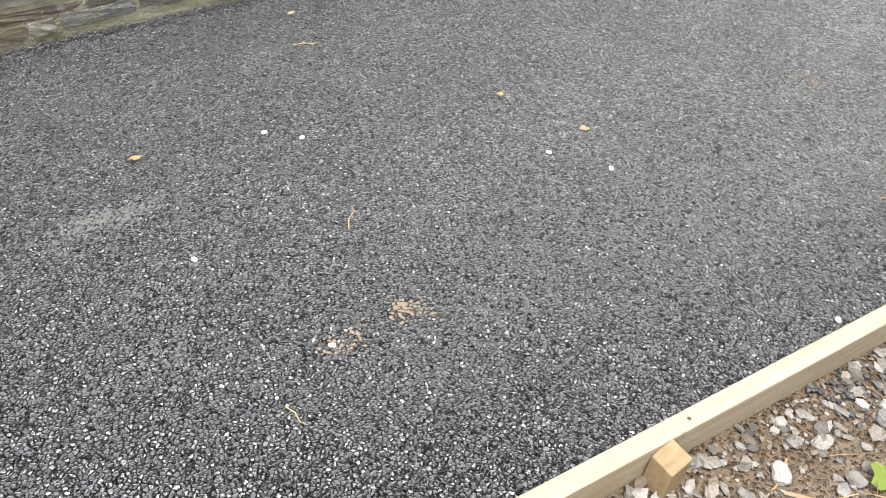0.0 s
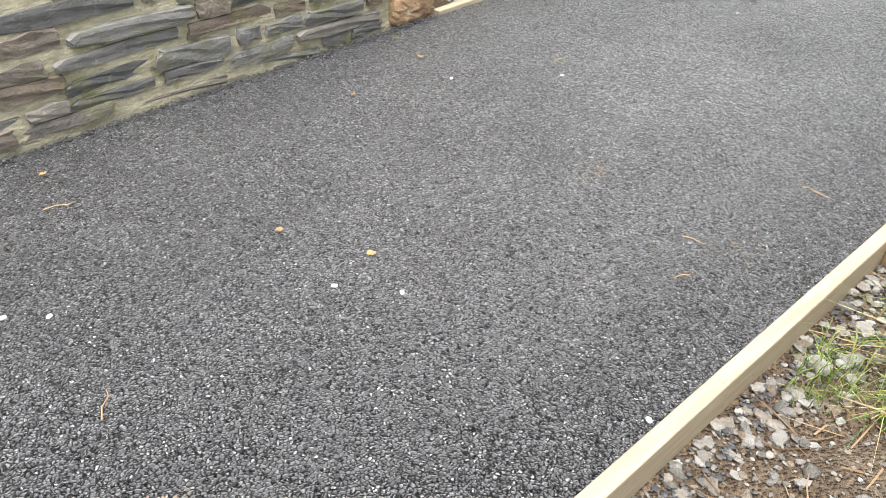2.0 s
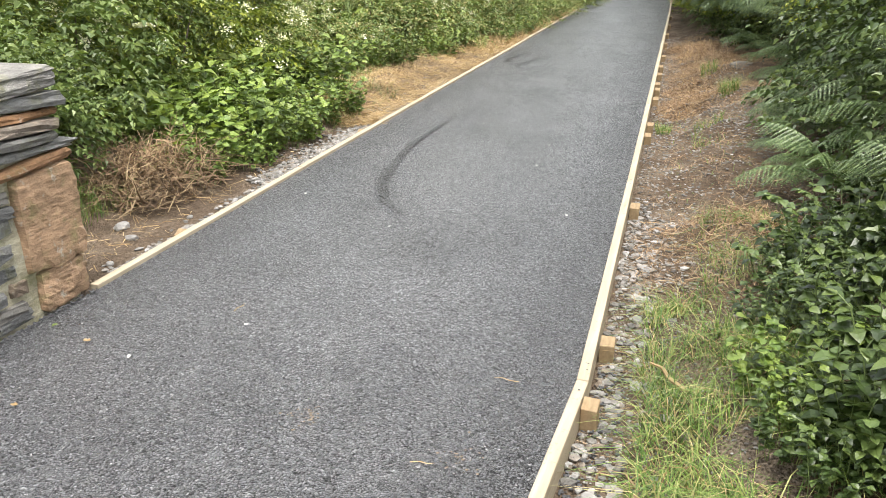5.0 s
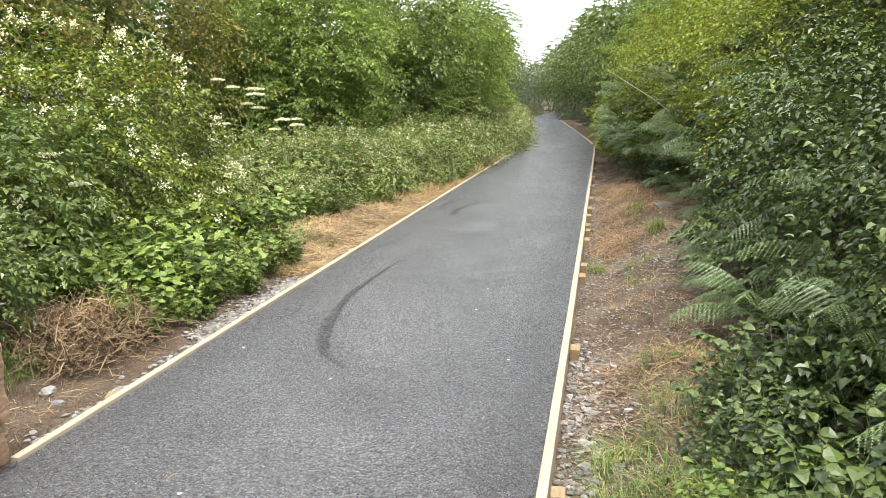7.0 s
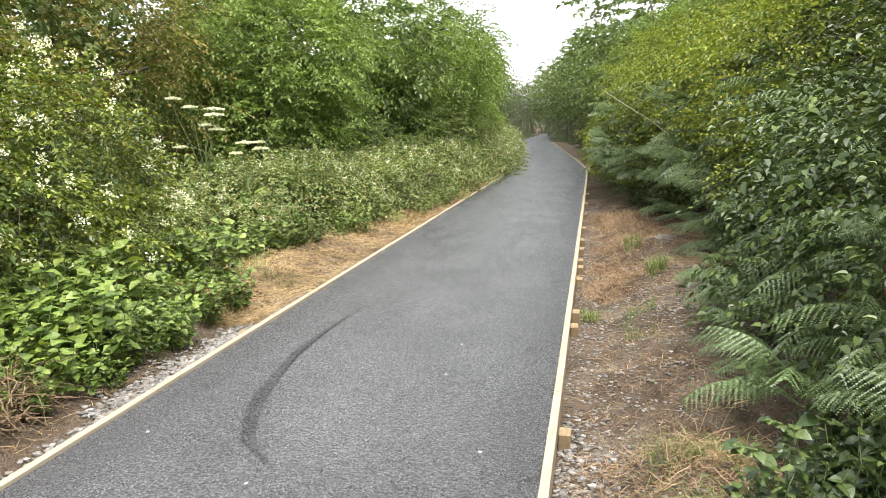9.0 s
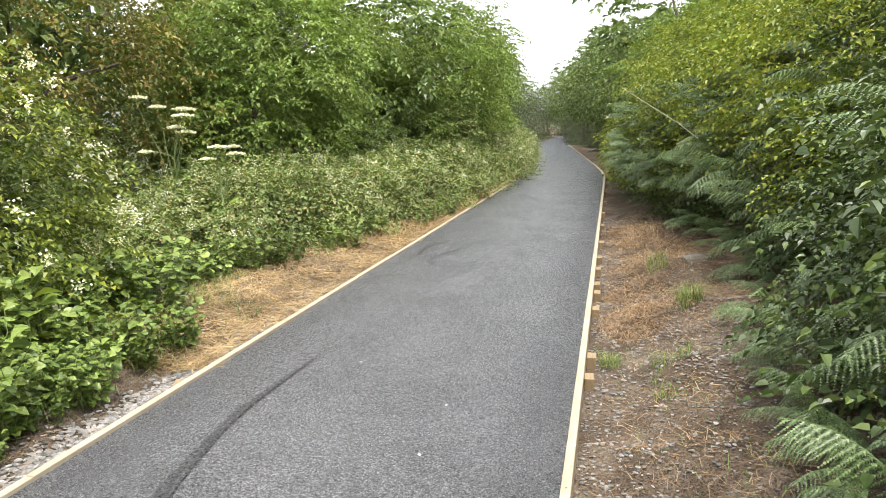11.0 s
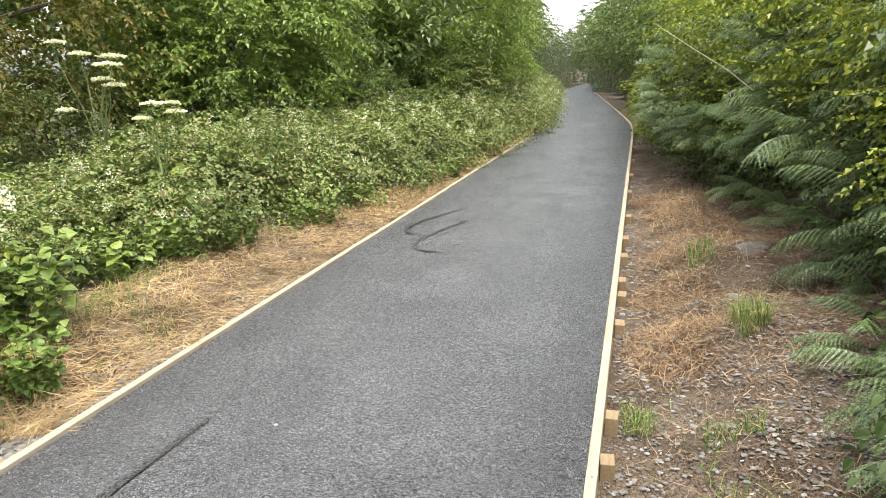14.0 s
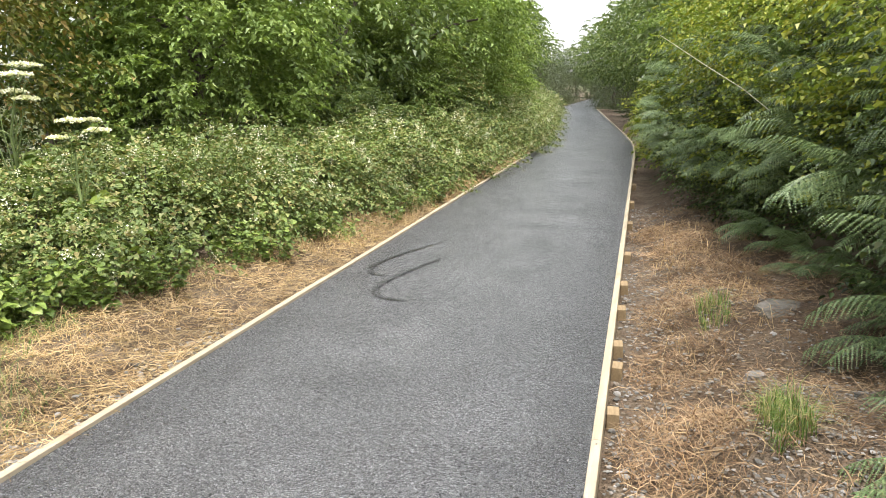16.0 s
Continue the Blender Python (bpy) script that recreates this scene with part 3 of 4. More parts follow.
# flat slates capping the wall
for i in range(13):
    L = rnd.uniform(0.34, 0.52)
    stone(rock_mesh("stone", 0.5, L, rnd.uniform(0.05, 0.08), SLATE, 0.12, 600 + i), WALL_X - 0.24 + rnd.uniform(-0.02, 0.02), WALL_END - 0.88 - i * 0.5, WALL_TOP + 0.0, rnd.uniform(-2, 2), rnd.uniform(-2, 2), rnd.uniform(-4, 4))
pool = [rock_mesh("stone", 0.14, L, h, SLATE, 0.15, 60 + i) for i, (L, h) in enumerate(dims)]
z, count = 0.0, 0
while z < WALL_TOP - 0.03:
    h = rnd.uniform(0.06, 0.1)
    y = WALL_END - (0.34 if 0.0 < z + h / 2 < 0.7 else 0.5) - rnd.uniform(0, 0.08)
    stop = -3.5 if z < 0.45 else -1.6
    while y > stop and count < 290:
        i = rnd.randrange(len(pool))
        L = dims[i][0]
        stone(pool[i], WALL_X - 0.08 + rnd.uniform(-0.01, 0.014), y - L / 2, z + h / 2 + rnd.uniform(-0.014, 0.014) + 0.02 * math.sin(y * 2.3), rnd.uniform(-3, 3), rnd.uniform(-3, 3), rnd.uniform(-3, 3), h * rnd.uniform(0.58, 0.9) / dims[i][1])
        count += 1
        y -= L + rnd.uniform(0.012, 0.04)
    z += h


# ---- vegetation builders ----
def crown_points(rx, ry, rz, clumps, per, spread, seed, low=-0.6):
    r = np.random.default_rng(seed)
    d = r.normal(0, 1, (clumps * 3, 3))
    d /= np.linalg.norm(d, axis=1, keepdims=True)
    d = d[d[:, 2] > low][:clumps]
    lump = np.array([1 + 0.28 * noise.noise(Vector(q * 1.7) + Vector((seed, 0, 0))) for q in d])
    rad = (r.uniform(0.45, 1.0, len(d)) ** 0.4) * lump
    c = d * rad[:, None] * np.array([rx, ry, rz])
    twigs = max(1, per // 9)
    at = np.repeat(c, twigs, 0) + r.normal(0, 1, (len(c) * twigs, 3)) * spread * np.array([1, 1, 0.55])
    run = np.repeat(d, twigs, 0) * 0.9 + r.normal(0, 0.6, (len(at), 3))
    run[:, 2] = run[:, 2] * 0.5 + 0.05
    run /= np.linalg.norm(run, axis=1, keepdims=True)
    side = np.cross(run, [0.0, 0.0, 1.0])
    side /= np.linalg.norm(side, axis=1, keepdims=True) + 1e-9
    u = np.linspace(0.05, 1, 9)
    hand = np.where(np.arange(9) % 2, 1.0, -1.0) * np.array([1, 1, 1, 1, 1, 1, 1, 1, 0.1])
    span = spread * 2.3 * r.uniform(0.6, 1.3, (len(at), 1, 1))
    pts = at[:, None] + run[:, None] * u[None, :, None] * span + np.array([0, 0, -0.35]) * span * (u ** 2)[None, :, None]
    way = run[:, None] * 0.6 + side[:, None] * hand[None, :, None] * 0.85 + np.array([0, 0, -0.25]) + r.normal(0, 0.22, pts.shape)
    pts, way = pts.reshape(-1, 3), way.reshape(-1, 3)
    return pts, way, c


def limb_path(a, b, sag, steps=5):
    a, b = np.asarray(a, float), np.asarray(b, float)
    t = np.linspace(0, 1, steps)[:, None]
    return a + (b - a) * t + np.array([0, 0, 1]) * (sag * np.sin(np.pi * t)) + rng.normal(0, 0.03, (steps, 3)) * t


def tree_proto(name, h, r, material, leaf, clumps, per, seed, label, low=-0.75, group="trees along the path", spread=0.2):
    root = thing(name, 0, 0, 0, label, "tree", group)
    cz = h - r * 0.95
    s = Soup()
    top = np.array([rnd.uniform(-0.2, 0.2), rnd.uniform(-0.2, 0.2), cz])
    tube(s, limb_path((0, 0, -0.2), top, 0.0, 6), np.linspace(0.028 * h, 0.012 * h, 6), 8)
    s.part("trunk", BARK, root)
    pts, way, c = crown_points(r, r, r * 0.95, clumps, per, spread, seed, low)
    for i in range(5):
        s = Soup()
        q = c[i * 7 % len(c)] * 0.85
        tube(s, limb_path(top * np.array([1, 1, 0.55 + 0.08 * i]), q + np.array([0, 0, cz]), 0.15, 5), np.linspace(0.011 * h, 0.004 * h, 5), 6)
        s.part("limb", BARK, root)
    s = Soup()
    leaves(s, pts + np.array([0, 0, cz]), way, leaf, 0.3, 0.2, 0.45, simple=True)
    s.part("crown", material, root)
    return root


def bush_proto(name, rx, ry, h, material, leaf, clumps, per, seed, label, category="bush", flowers=0, group="", low=-0.25, width=0.3, spread=0.12, petal=0.012, outline=True):
    root = thing(name, 0, 0, 0, label, category, group)
    pts, way, c = crown_points(rx, ry, h * 0.62, clumps, per, spread, seed, low)
    lift = np.array([0, 0, h * 0.4])
    pts = pts + lift
    pts[:, 2] = np.maximum(pts[:, 2], 0.03)
    for i in range(6):
        q = c[(i * 5) % len(c)] * 0.9 + lift
        s = Soup()
        tube(s, limb_path((q[0] * 0.25, q[1] * 0.25, -0.1), q, 0.1, 5), np.linspace(0.012, 0.004, 5), 5)
        s.part("stem", BARK, root)
    s = Soup()
    leaves(s, pts, way, leaf, width, 0.2, 0.45, simple=outline)
    s.part("foliage", material, root)
    if flowers:
        s = Soup()
        pick = c[rng.permutation(len(c))[:flowers]]
        for q in pick:
            o = q / (np.linalg.norm(q / np.array([rx, ry, h * 0.62])) + 1e-6) * (1.1 + 0.1 * rng.random()) + lift
            m = 34
            at = o + rng.normal(0, 1, (m, 3)) * np.array([0.028, 0.028, 0.035])
            leaves(s, at, rng.normal(0, 1, (m, 3)) + np.array([0, 0, 0.8]), petal, 0.5, 0.0, simple=True)
        tagged(s.part("blossom", PETAL, root, "clusters of small cream flowers"), kind="stuff")
    return root


def frond_mesh(L, pairs, seed, curl=0.9, detail=True):
    """A bracken frond along +y from the origin, arching over and drooping, with lobed side leaflets."""
    r = np.random.default_rng(seed)
    s = Soup()
    t = np.linspace(0, 1, 9)
    ang = 0.75 - t * (1.1 + curl * 0.5)
    step = L / 8
    ys, zs = np.concatenate([[0], np.cumsum(np.cos(ang[:-1]) * step)]), np.concatenate([[0], np.cumsum(np.sin(ang[:-1]) * step)])
    spine = np.stack([0.04 * L * np.sin(t * 3 + seed), ys, zs], 1)
    tube(s, spine, np.linspace(0.006, 0.0015, 9) * (L / 0.9) ** 0.5, 4)
    for i in range(pairs):
        u = 0.16 + 0.84 * i / pairs
        p = np.array([np.interp(u, t, spine[:, j]) for j in range(3)])
        q = np.array([np.interp(min(u + 0.03, 1), t, spine[:, j]) for j in range(3)])
        f = (q - p) / (np.linalg.norm(q - p) + 1e-9)
        plen = L * 0.34 * math.sin(math.pi * min(1, 0.22 + 0.8 * (1 - u))) * (1 - u * 0.55) + 0.012
        for side in (-1, 1):
            d = np.array([side, 0, 0]) * 0.85 + f * 0.5 + np.array([0, 0, -0.5 + r.normal(0, 0.12)])
            d /= np.linalg.norm(d)
            lobes = max(4, int(plen / 0.016))
            a = np.arange(lobes) / lobes
            base = p + d * plen * a[:, None] + np.array([0, 0, -0.25]) * plen * (a[:, None] ** 2)
            w = (0.01 + 0.085 * plen) * (1 - a * 0.8)
            g = np.cross(d, np.cross(f, d))
            g /= np.linalg.norm(g) + 1e-9
            for sg in (-1, 1):
                o = g * sg * 0.85 + d * 0.5
                tip = base + o * w[:, None] + np.array([0, 0, -0.01])
                e = base + d * plen / lobes * 1.05
                mid = base + d * plen / lobes * 0.75 + o * w[:, None] * 0.7
                s.many(np.stack([base, e, mid, tip], 1), [(0, 1, 2, 3)])
    me = bpy.data.meshes.new("frond")
    me.from_pydata(np.concatenate(s.v).tolist(), [], s.f)
    me.materials.append(FERN)
    return me


FRONDS = [frond_mesh(0.95, 17, i, 0.6 + 0.25 * i) for i in range(4)]


def bracken(x, y, z, size, count, toward, wide=70, lift=0.0, label="arching green bracken fern on the bank"):
    """A fern whose fronds fan out about the compass angle toward (degrees from +y, to the left)."""
    root = thing("bracken_fern", x, y, z, label, "fern", "bracken ferns on the bank")
    for i in range(count):
        ob = new("frond", rnd.choice(FRONDS))
        ob.parent = root
        s = size * rnd.uniform(0.7, 1.15)
        a = toward + (i / max(1, count - 1) - 0.5) * 2 * wide + rnd.uniform(-10, 10)
        ob.matrix_world = pose(x + rnd.uniform(-0.05, 0.05), y + rnd.uniform(-0.05, 0.05), z + lift * rnd.random()) @ pose(0, 0, 0, 0, 0, a) @ pose(0, 0, 0, rnd.uniform(-12, 28), rnd.uniform(-12, 12), 0) @ Matrix.Diagonal((s, s, s, 1))
    return root


def place(proto, x, y, z, turn=0.0, s=1.0, sz=None):
    return copy_thing(proto, pose(x, y, z, 0, 0, turn) @ Matrix.Diagonal((s, s, sz or s, 1)))


def put_proto(proto, x, y, z, turn=0.0, s=1.0, sz=None):
    proto.matrix_world = pose(x, y, z, 0, 0, turn) @ Matrix.Diagonal((s, s, sz or s, 1))


# ---- trees ----
green = tree_proto("broadleaf_tree", 4.6, 1.9, LEAF_TREE, 0.09, 210, 90, 1, "bright green leafy young ash tree", low=-0.9)
put_proto(green, -6.2, 13.2, 0.05)
for x, y, a, s in ((-5.0, 21.0, 70, 1.15), (-7.4, 17.6, 140, 1.2), (-5.9, 28, 140, 1.2), (-5.4, 24.4, 20, 0.95), (3.4, 18.0, 30, 1.05), (-8.2, 38, 10, 1.0), (2.6, 24, 200, 1.05), (3.6, 13.4, 99, 0.95)):
    place(green, x, y, 0.1, a, s)
dark = tree_proto("dark_tree", 5.2, 1.95, LEAF_DARK, 0.15, 140, 38, 2, "dark green bushy tree with dense leaves", low=-0.95)
put_proto(dark, -5.4, 16.9, 0.05, 0, 0.95)
for x, y, a, s in ((-9.3, 15, 30, 1.2), (-8.8, 6.6, 100, 1.1), (-6.2, 25.5, 180, 0.9), (2.3, 28, 60, 1.05), (1.1, 40, 20, 1.3), (-7.6, 46, 20, 1.25), (-0.6, 52, 90, 1.25), (1.7, 31.5, 130, 1.15), (-6.0, 33.0, 40, 1.1), (-6.9, 40, 140, 1.2), (0.6, 45, 30, 1.3), (-10.5, 3.0, 20, 1.2), (4.8, 9.0, 220, 1.0), (5.4, 3.0, 10, 1.0), (-9.6, 60, 40, 1.2), (-1.9, 62, 140, 1.2), (-3.0, 72, 140, 1.25), (-11.5, 70, 10, 1.25), (-10.5, 82, 10, 1.3), (-4.5, 84, 60, 1.3), (-7.5, 98, 60, 1.2), (-12.5, 94, 0, 1.2), (-2.5, 96, 0, 1.2), (1.6, 46, 0, 1.2), (0.4, 36, 75, 1.0), (2.4, 21.5, 75, 1.25), (-12, 12, 5, 1.4), (-12, 5, 50, 1.4), (-13, 18, 5, 1.5), (-10, 24, 5, 1.2), (6, 14, 5, 1.4), (6.2, 20, 5, 1.4), (5, 30, 5, 1.3)):
    place(dark, x, y, 0.1, a, s)
olive = tree_proto("hawthorn_tree", 5.0, 2.3, LEAF_OLIVE, 0.078, 210, 81, 3, "olive green hawthorn tree with small leaves", low=-0.95)
put_proto(olive, -7.9, 9.2, 0.05)
for x, y, a, s in ((-7.8, 5.2, 120, 0.95), (-10.5, 20, 60, 1.1), (4.4, 12.0, 40, 0.9), (-6.4, 34, 200, 0.8), (3.2, 26, 170, 0.85)):
    place(olive, x, y, 0.1, a, s)

# ---- west side ----
privet = bush_proto("privet_bush", 1.35, 1.6, 2.25, LEAF_PRIVET, 0.055, 210, 90, 4, "privet bush covered in cream flower clusters", flowers=130, low=-0.7, petal=0.023)
put_proto(privet, -5.1, 4.5, 0.0)
tagged(place(privet, -5.9, 2.2, 0.0, 130, 1.0), "overgrown privet bush with cream flowers behind the wall")
shrub = bush_proto("leafy_shrub", 1.0, 1.2, 1.6, LEAF_DARK, 0.065, 120, 72, 14, "dark green leafy shrub at the verge", low=-0.7, group="leafy shrubs")
put_proto(shrub, -4.6, 2.5, 0.0)
for x, y, a, s in ((-4.1, 1.2, 60, 0.75), (-5.0, 0.2, 100, 1.0), (-6.3, 6.4, 30, 0.95), (-7.6, 11.0, 80, 1.1), (-7.4, 13.5, 10, 1.1), (-4.7, 15.2, 190, 1.0), (-4.1, 19.6, 190, 1.1)):
    place(shrub, x, y, 0.0, a, s)
bramble = bush_proto("bramble_bush", 0.95, 1.15, 1.0, LEAF_BRAMBLE, 0.05, 120, 72, 5, "tangled bramble bush with pale pink-white flowers", flowers=36, group="brambles along the verge", low=-0.5, width=0.42, petal=0.018, spread=0.15)
put_proto(bramble, -4.45, 8.9, 0.0)
for y, off, a, s in ((7.7, 1.15, 40, 0.85), (10.2, 0.95, 90, 0.95), (11.6, 0.9, 150, 1.0), (13.1, 0.9, 20, 1.0), (14.7, 0.9, 60, 1.05), (16.3, 0.9, 110, 1.1), (18.0, 0.95, 170, 1.1), (19.8, 0.95, 10, 1.15), (21.7, 1.0, 70, 1.15), (23.7, 1.0, 70, 1.2), (26.0, 1.05, 70, 1.2), (28.8, 1.1, 20, 1.25), (32, 1.1, 70, 1.25), (36, 1.1, 70, 1.25), (41, 1.2, 30, 1.3), (47, 1.3, 70, 1.4), (54, 1.3, 20, 1.4), (7.3, 2.3, 80, 0.75), (6.7, 1.15, 200, 0.7), (9.6, 2.1, 80, 1.0), (11.4, 2.0, 80, 1.1), (13.3, 2.0, 30, 1.2), (15.3, 1.9, 80, 1.2)):
    place(bramble, float(bramble_foot(y)) - off - (0.25 if y > 10 else 0.0), y, 0.0, a, s)


def broad_plant(name, stems, height, leaf, material, seed, label, category, group, spread=0.2, per=9, width=0.42):
    root = thing(name, 0, 0, 0, label, category, group)
    r = np.random.default_rng(seed)
    for i in range(stems):
        s, f = Soup(), Soup()
        a = r.uniform(0, 6.28)
        h = height * r.uniform(0.6, 1.15)
        tip = np.array([math.cos(a), math.sin(a), 0]) * spread * r.uniform(0.2, 1.3) + np.array([0, 0, h])
        base = np.array([math.cos(a), math.sin(a), 0]) * spread * 0.4
        base[2] = -0.02
        p = limb_path(base, tip, 0.03, 5)
        tube(s, p, np.linspace(0.004, 0.0018, 5), 4)
        u = r.uniform(0.2, 1.0, per)
        at = np.stack([np.interp(u, np.linspace(0, 1, 5), p[:, j]) for j in range(3)], 1)
        b = r.uniform(0, 6.28, per)
        way = np.stack([np.cos(b), np.sin(b), r.uniform(-0.25, 0.35, per)], 1)
        leaves(f, at, way, leaf, width, 0.22, 0.3, 0.1)
        stalk = s.part("stem", STEM, root)
        f.part("foliage", material, stalk)
    return root


weed = broad_plant("broad_leaved_weed", 10, 0.5, 0.08, LEAF_FRESH, 31, "fresh green broad-leaved weeds at the verge", "weed", "broad-leaved weeds", 0.28, 14)
put_proto(weed, -3.35, 3.0, 0.03)
for i in range(34):
    y = rnd.uniform(2.2, 5.6)
    x = -2.9 - rnd.random() * 1.2 - (0.35 if y > 4.6 else 0)
    place(weed, x, y, float(ground_z(x, y)), rnd.uniform(0, 360), rnd.uniform(0.55, 1.15))
for i in range(10):
    y = rnd.uniform(0.8, 2.2)
    x = -3.9 - rnd.random() * 0.8
    place(weed, x, y, float(ground_z(x, y)), rnd.uniform(0, 360), rnd.uniform(0.8, 1.4))

for i in range(46):
    y = rnd.uniform(5.2, 15.0)
    x = float(bramble_foot(y)) + rnd.uniform(-0.5, 0.28)
    place(weed, x, y, float(ground_z(x, y)), rnd.uniform(0, 360), rnd.uniform(0.35, 0.8))

for i in range(46):
    y = rnd.uniform(2.0, 4.9)
    x = -2.8 - 0.75 * rnd.random()
    place(weed, x, y, float(ground_z(x, y)), rnd.uniform(0, 360), rnd.uniform(0.35, 0.75))
lobed = broad_plant("hogweed_seedling", 7, 0.42, 0.12, LEAF_FRESH, 33, "bright green large-leaved seedling at the verge", "weed", "large-leaved seedlings", 0.26, 4, 0.46)
put_proto(lobed, -3.3, 3.3, 0.0)
for x, y, q in ((-3.6, 2.7, 1.0), (-3.5, 3.9, 1.1), (-3.25, 4.5, 0.8), (-3.9, 4.3, 1.2), (-3.1, 2.5, 0.7), (-3.8, 5.2, 1.0), (-4.2, 5.6, 1.1), (-3.55, 6.4, 0.7)):
    place(lobed, x, y, float(ground_z(x, y)), rnd.uniform(0, 360), q)


def hogweed(x, y, z, height, umbels, label):
    root = thing("hogweed", x, y, z, label, "hogweed")
    s = Soup()
    tube(s, limb_path((0, 0, 0), (0.05, 0, height * 0.8), 0, 6), np.linspace(0.016, 0.009, 6), 7)
    s.part("stem", STEM, root)
    for i, (dx, dy, dz, r) in enumerate(umbels):
        s = Soup()
        top = np.array([dx, dy, height * dz])
        tube(s, limb_path((0.03, 0, height * (0.35 + 0.05 * i)), top, 0.03, 5), np.linspace(0.007, 0.003, 5), 5)
        s.part("stalk", STEM, root)
        s = Soup()
        for k in range(14):
            a, q = k * 2.4, r * math.sqrt((k + 0.5) / 14)
            tube(s, [top, top + np.array([q * math.cos(a), q * math.sin(a), r * 0.42 - q * 0.2])], [0.0018, 0.0012], 3)
        tagged(s.part("ray_cluster", STEM, root), kind="stuff")
        f = Soup()
        m = 260
        a, q = rng.uniform(0, 6.28, m), r * 1.05 * np.sqrt(rng.random(m))
        at = top + np.stack([q * np.cos(a), q * np.sin(a), r * 0.45 - q * 0.2 + rng.normal(0, 0.006, m)], 1)
        leaves(f, at, rng.normal(0, 1, (m, 3)) * np.array([1, 1, 0.3]), 0.02, 0.5, 0.0, simple=True)
        f.part("umbel", PETAL, root, "flat white flower head")
    f = Soup()
    m = 60
    at = np.stack([rng.normal(0, 0.1, m), rng.normal(0, 0.05, m), rng.uniform(0.1, height * 0.55, m)], 1)
    leaves(f, at, rng.normal(0, 1, (m, 3)) * np.array([1, 1, 0.25]), 0.14, 0.34, 0.25)
    f.part("leaves", LEAF_FRESH, root)
    return root


hogweed(-4.85, 8.0, 0.05, 1.85, [(-0.4, 0, 1.02, 0.1), (-0.22, 0.1, 0.96, 0.1), (0.12, 0.1, 0.94, 0.13), (0.22, -0.1, 0.9, 0.12), (0.0, 0.1, 0.83, 0.1), (0.2, 0, 0.8, 0.1), (-0.28, -0.1, 0.68, 0.09)], "tall hogweed with flat white umbels among brambles")
hogweed(-4.3, 8.05, 0.05, 1.36, [(0, 0, 0.96, 0.1), (0.18, 0.1, 0.9, 0.1), (0.24, -0.05, 0.97, 0.07), (-0.12, 0, 0.86, 0.08)], "shorter hogweed with white umbels among brambles")
hogweed(-4.25, 3.0, 0.0, 1.2, [(0, 0, 1.0, 0.12), (0.2, 0.1, 0.8, 0.08)], "hogweed with a white umbel beside the privet")



sapling = bush_proto("ash_sapling", 1.35, 1.5, 3.3, LEAF_TREE, 0.085, 180, 90, 15, "bright green ash sapling with leaves to the ground", "sapling", group="saplings behind the brambles", low=-0.95, spread=0.16)
put_proto(sapling, -5.9, 12.4, 0.0)
for x, y, a, q in ((-5.0, 18.4, 40, 0.95), (-4.5, 22.6, 150, 0.9), (-4.6, 26.0, 100, 0.95), (-5.3, 30.2, 10, 0.95), (2.1, 17.5, 60, 0.95), (2.2, 20.5, 20, 0.95), (1.9, 28.5, 20, 0.95)):
    place(sapling, x, y, 0.0, a, q)
elder = bush_proto("grey_green_shrub", 1.1, 1.2, 2.7, LEAF_BRAMBLE, 0.075, 130, 72, 16, "grey-green tall shrub behind the brambles", "shrub", group="saplings behind the brambles", low=-0.95, spread=0.15)
put_proto(elder, -4.2, 19.2, 0.0, 0, 0.95)
for x, y, a, q in ((-4.0, 23.4, 70, 0.9), (-4.5, 27.6, 10, 0.95), (-7.0, 8.4, 10, 0.7), (-5.7, 15.4, 10, 0.95), (1.8, 19.2, 80, 0.85)):
    place(elder, x, y, 0.0, a, q)


# pile of pulled-up dead stems beside the wall's end
pile = thing("dead_stem_pile", -3.12, 1.75, 0.02, "heap of uprooted brown dead stems on bare soil", "brush pile")
s = Soup()
n = 1500
a, q = rng.uniform(0, 6.28, n), np.sqrt(rng.random(n))
at = np.stack([np.cos(a) * q * 0.42, np.sin(a) * q * 0.55, rng.random(n) * 0.36 * (1 - q * q * 0.8)], 1)
straws(s, at, 0.17, 0.0027, 0.5)
tagged(s.part("stem_tangle", ROOTS, pile), kind="stuff")
s = Soup()
for i in range(150):
    a, q = rng.uniform(0, 6.28), math.sqrt(rng.random()) * 0.4
    p = np.array([math.cos(a) * q, math.sin(a) * q * 1.2, 0.05 + 0.2 * (1 - q)])
    tube(s, limb_path(p, p + rng.normal(0, 0.16, 3) * np.array([1, 1, 0.6]), rng.uniform(-0.05, 0.12), 6), np.linspace(0.0035, 0.0015, 6), 4)
tagged(s.part("root_tangle", ROOTS, pile, "pale twisted roots"), kind="stuff")

# straw and cut grass over the verges
s = Soup()
n = 32000
y = 4.3 + 18 * rng.random(n) ** 1.6
x = left_edge(y) - 0.1 - rng.random(n) ** 1.2 * (left_edge(y) + 0.12 - bramble_foot(y))
straws(s, np.stack([x, y, ground_z(x, y) + 0.012 + 0.05 * rng.random(n) ** 2], 1), 0.14, 0.0013, 0.25)
n = 700
y = rng.uniform(0.5, 3.2, n)
x = -2.62 - rng.random(n) * 1.0
straws(s, np.stack([x, y, ground_z(x, y) + 0.008], 1), 0.14, 0.0014, 0.12)
tagged(s.part("cut_straw_west", STRAW), "dry cut straw lying on the west verge", "straw", kind="stuff")
s = Soup()
n = 20000
y = np.concatenate([rng.uniform(0.9, 2.2, 2500), rng.uniform(2.0, 13, 7500), rng.uniform(5.5, 12, 10000)])
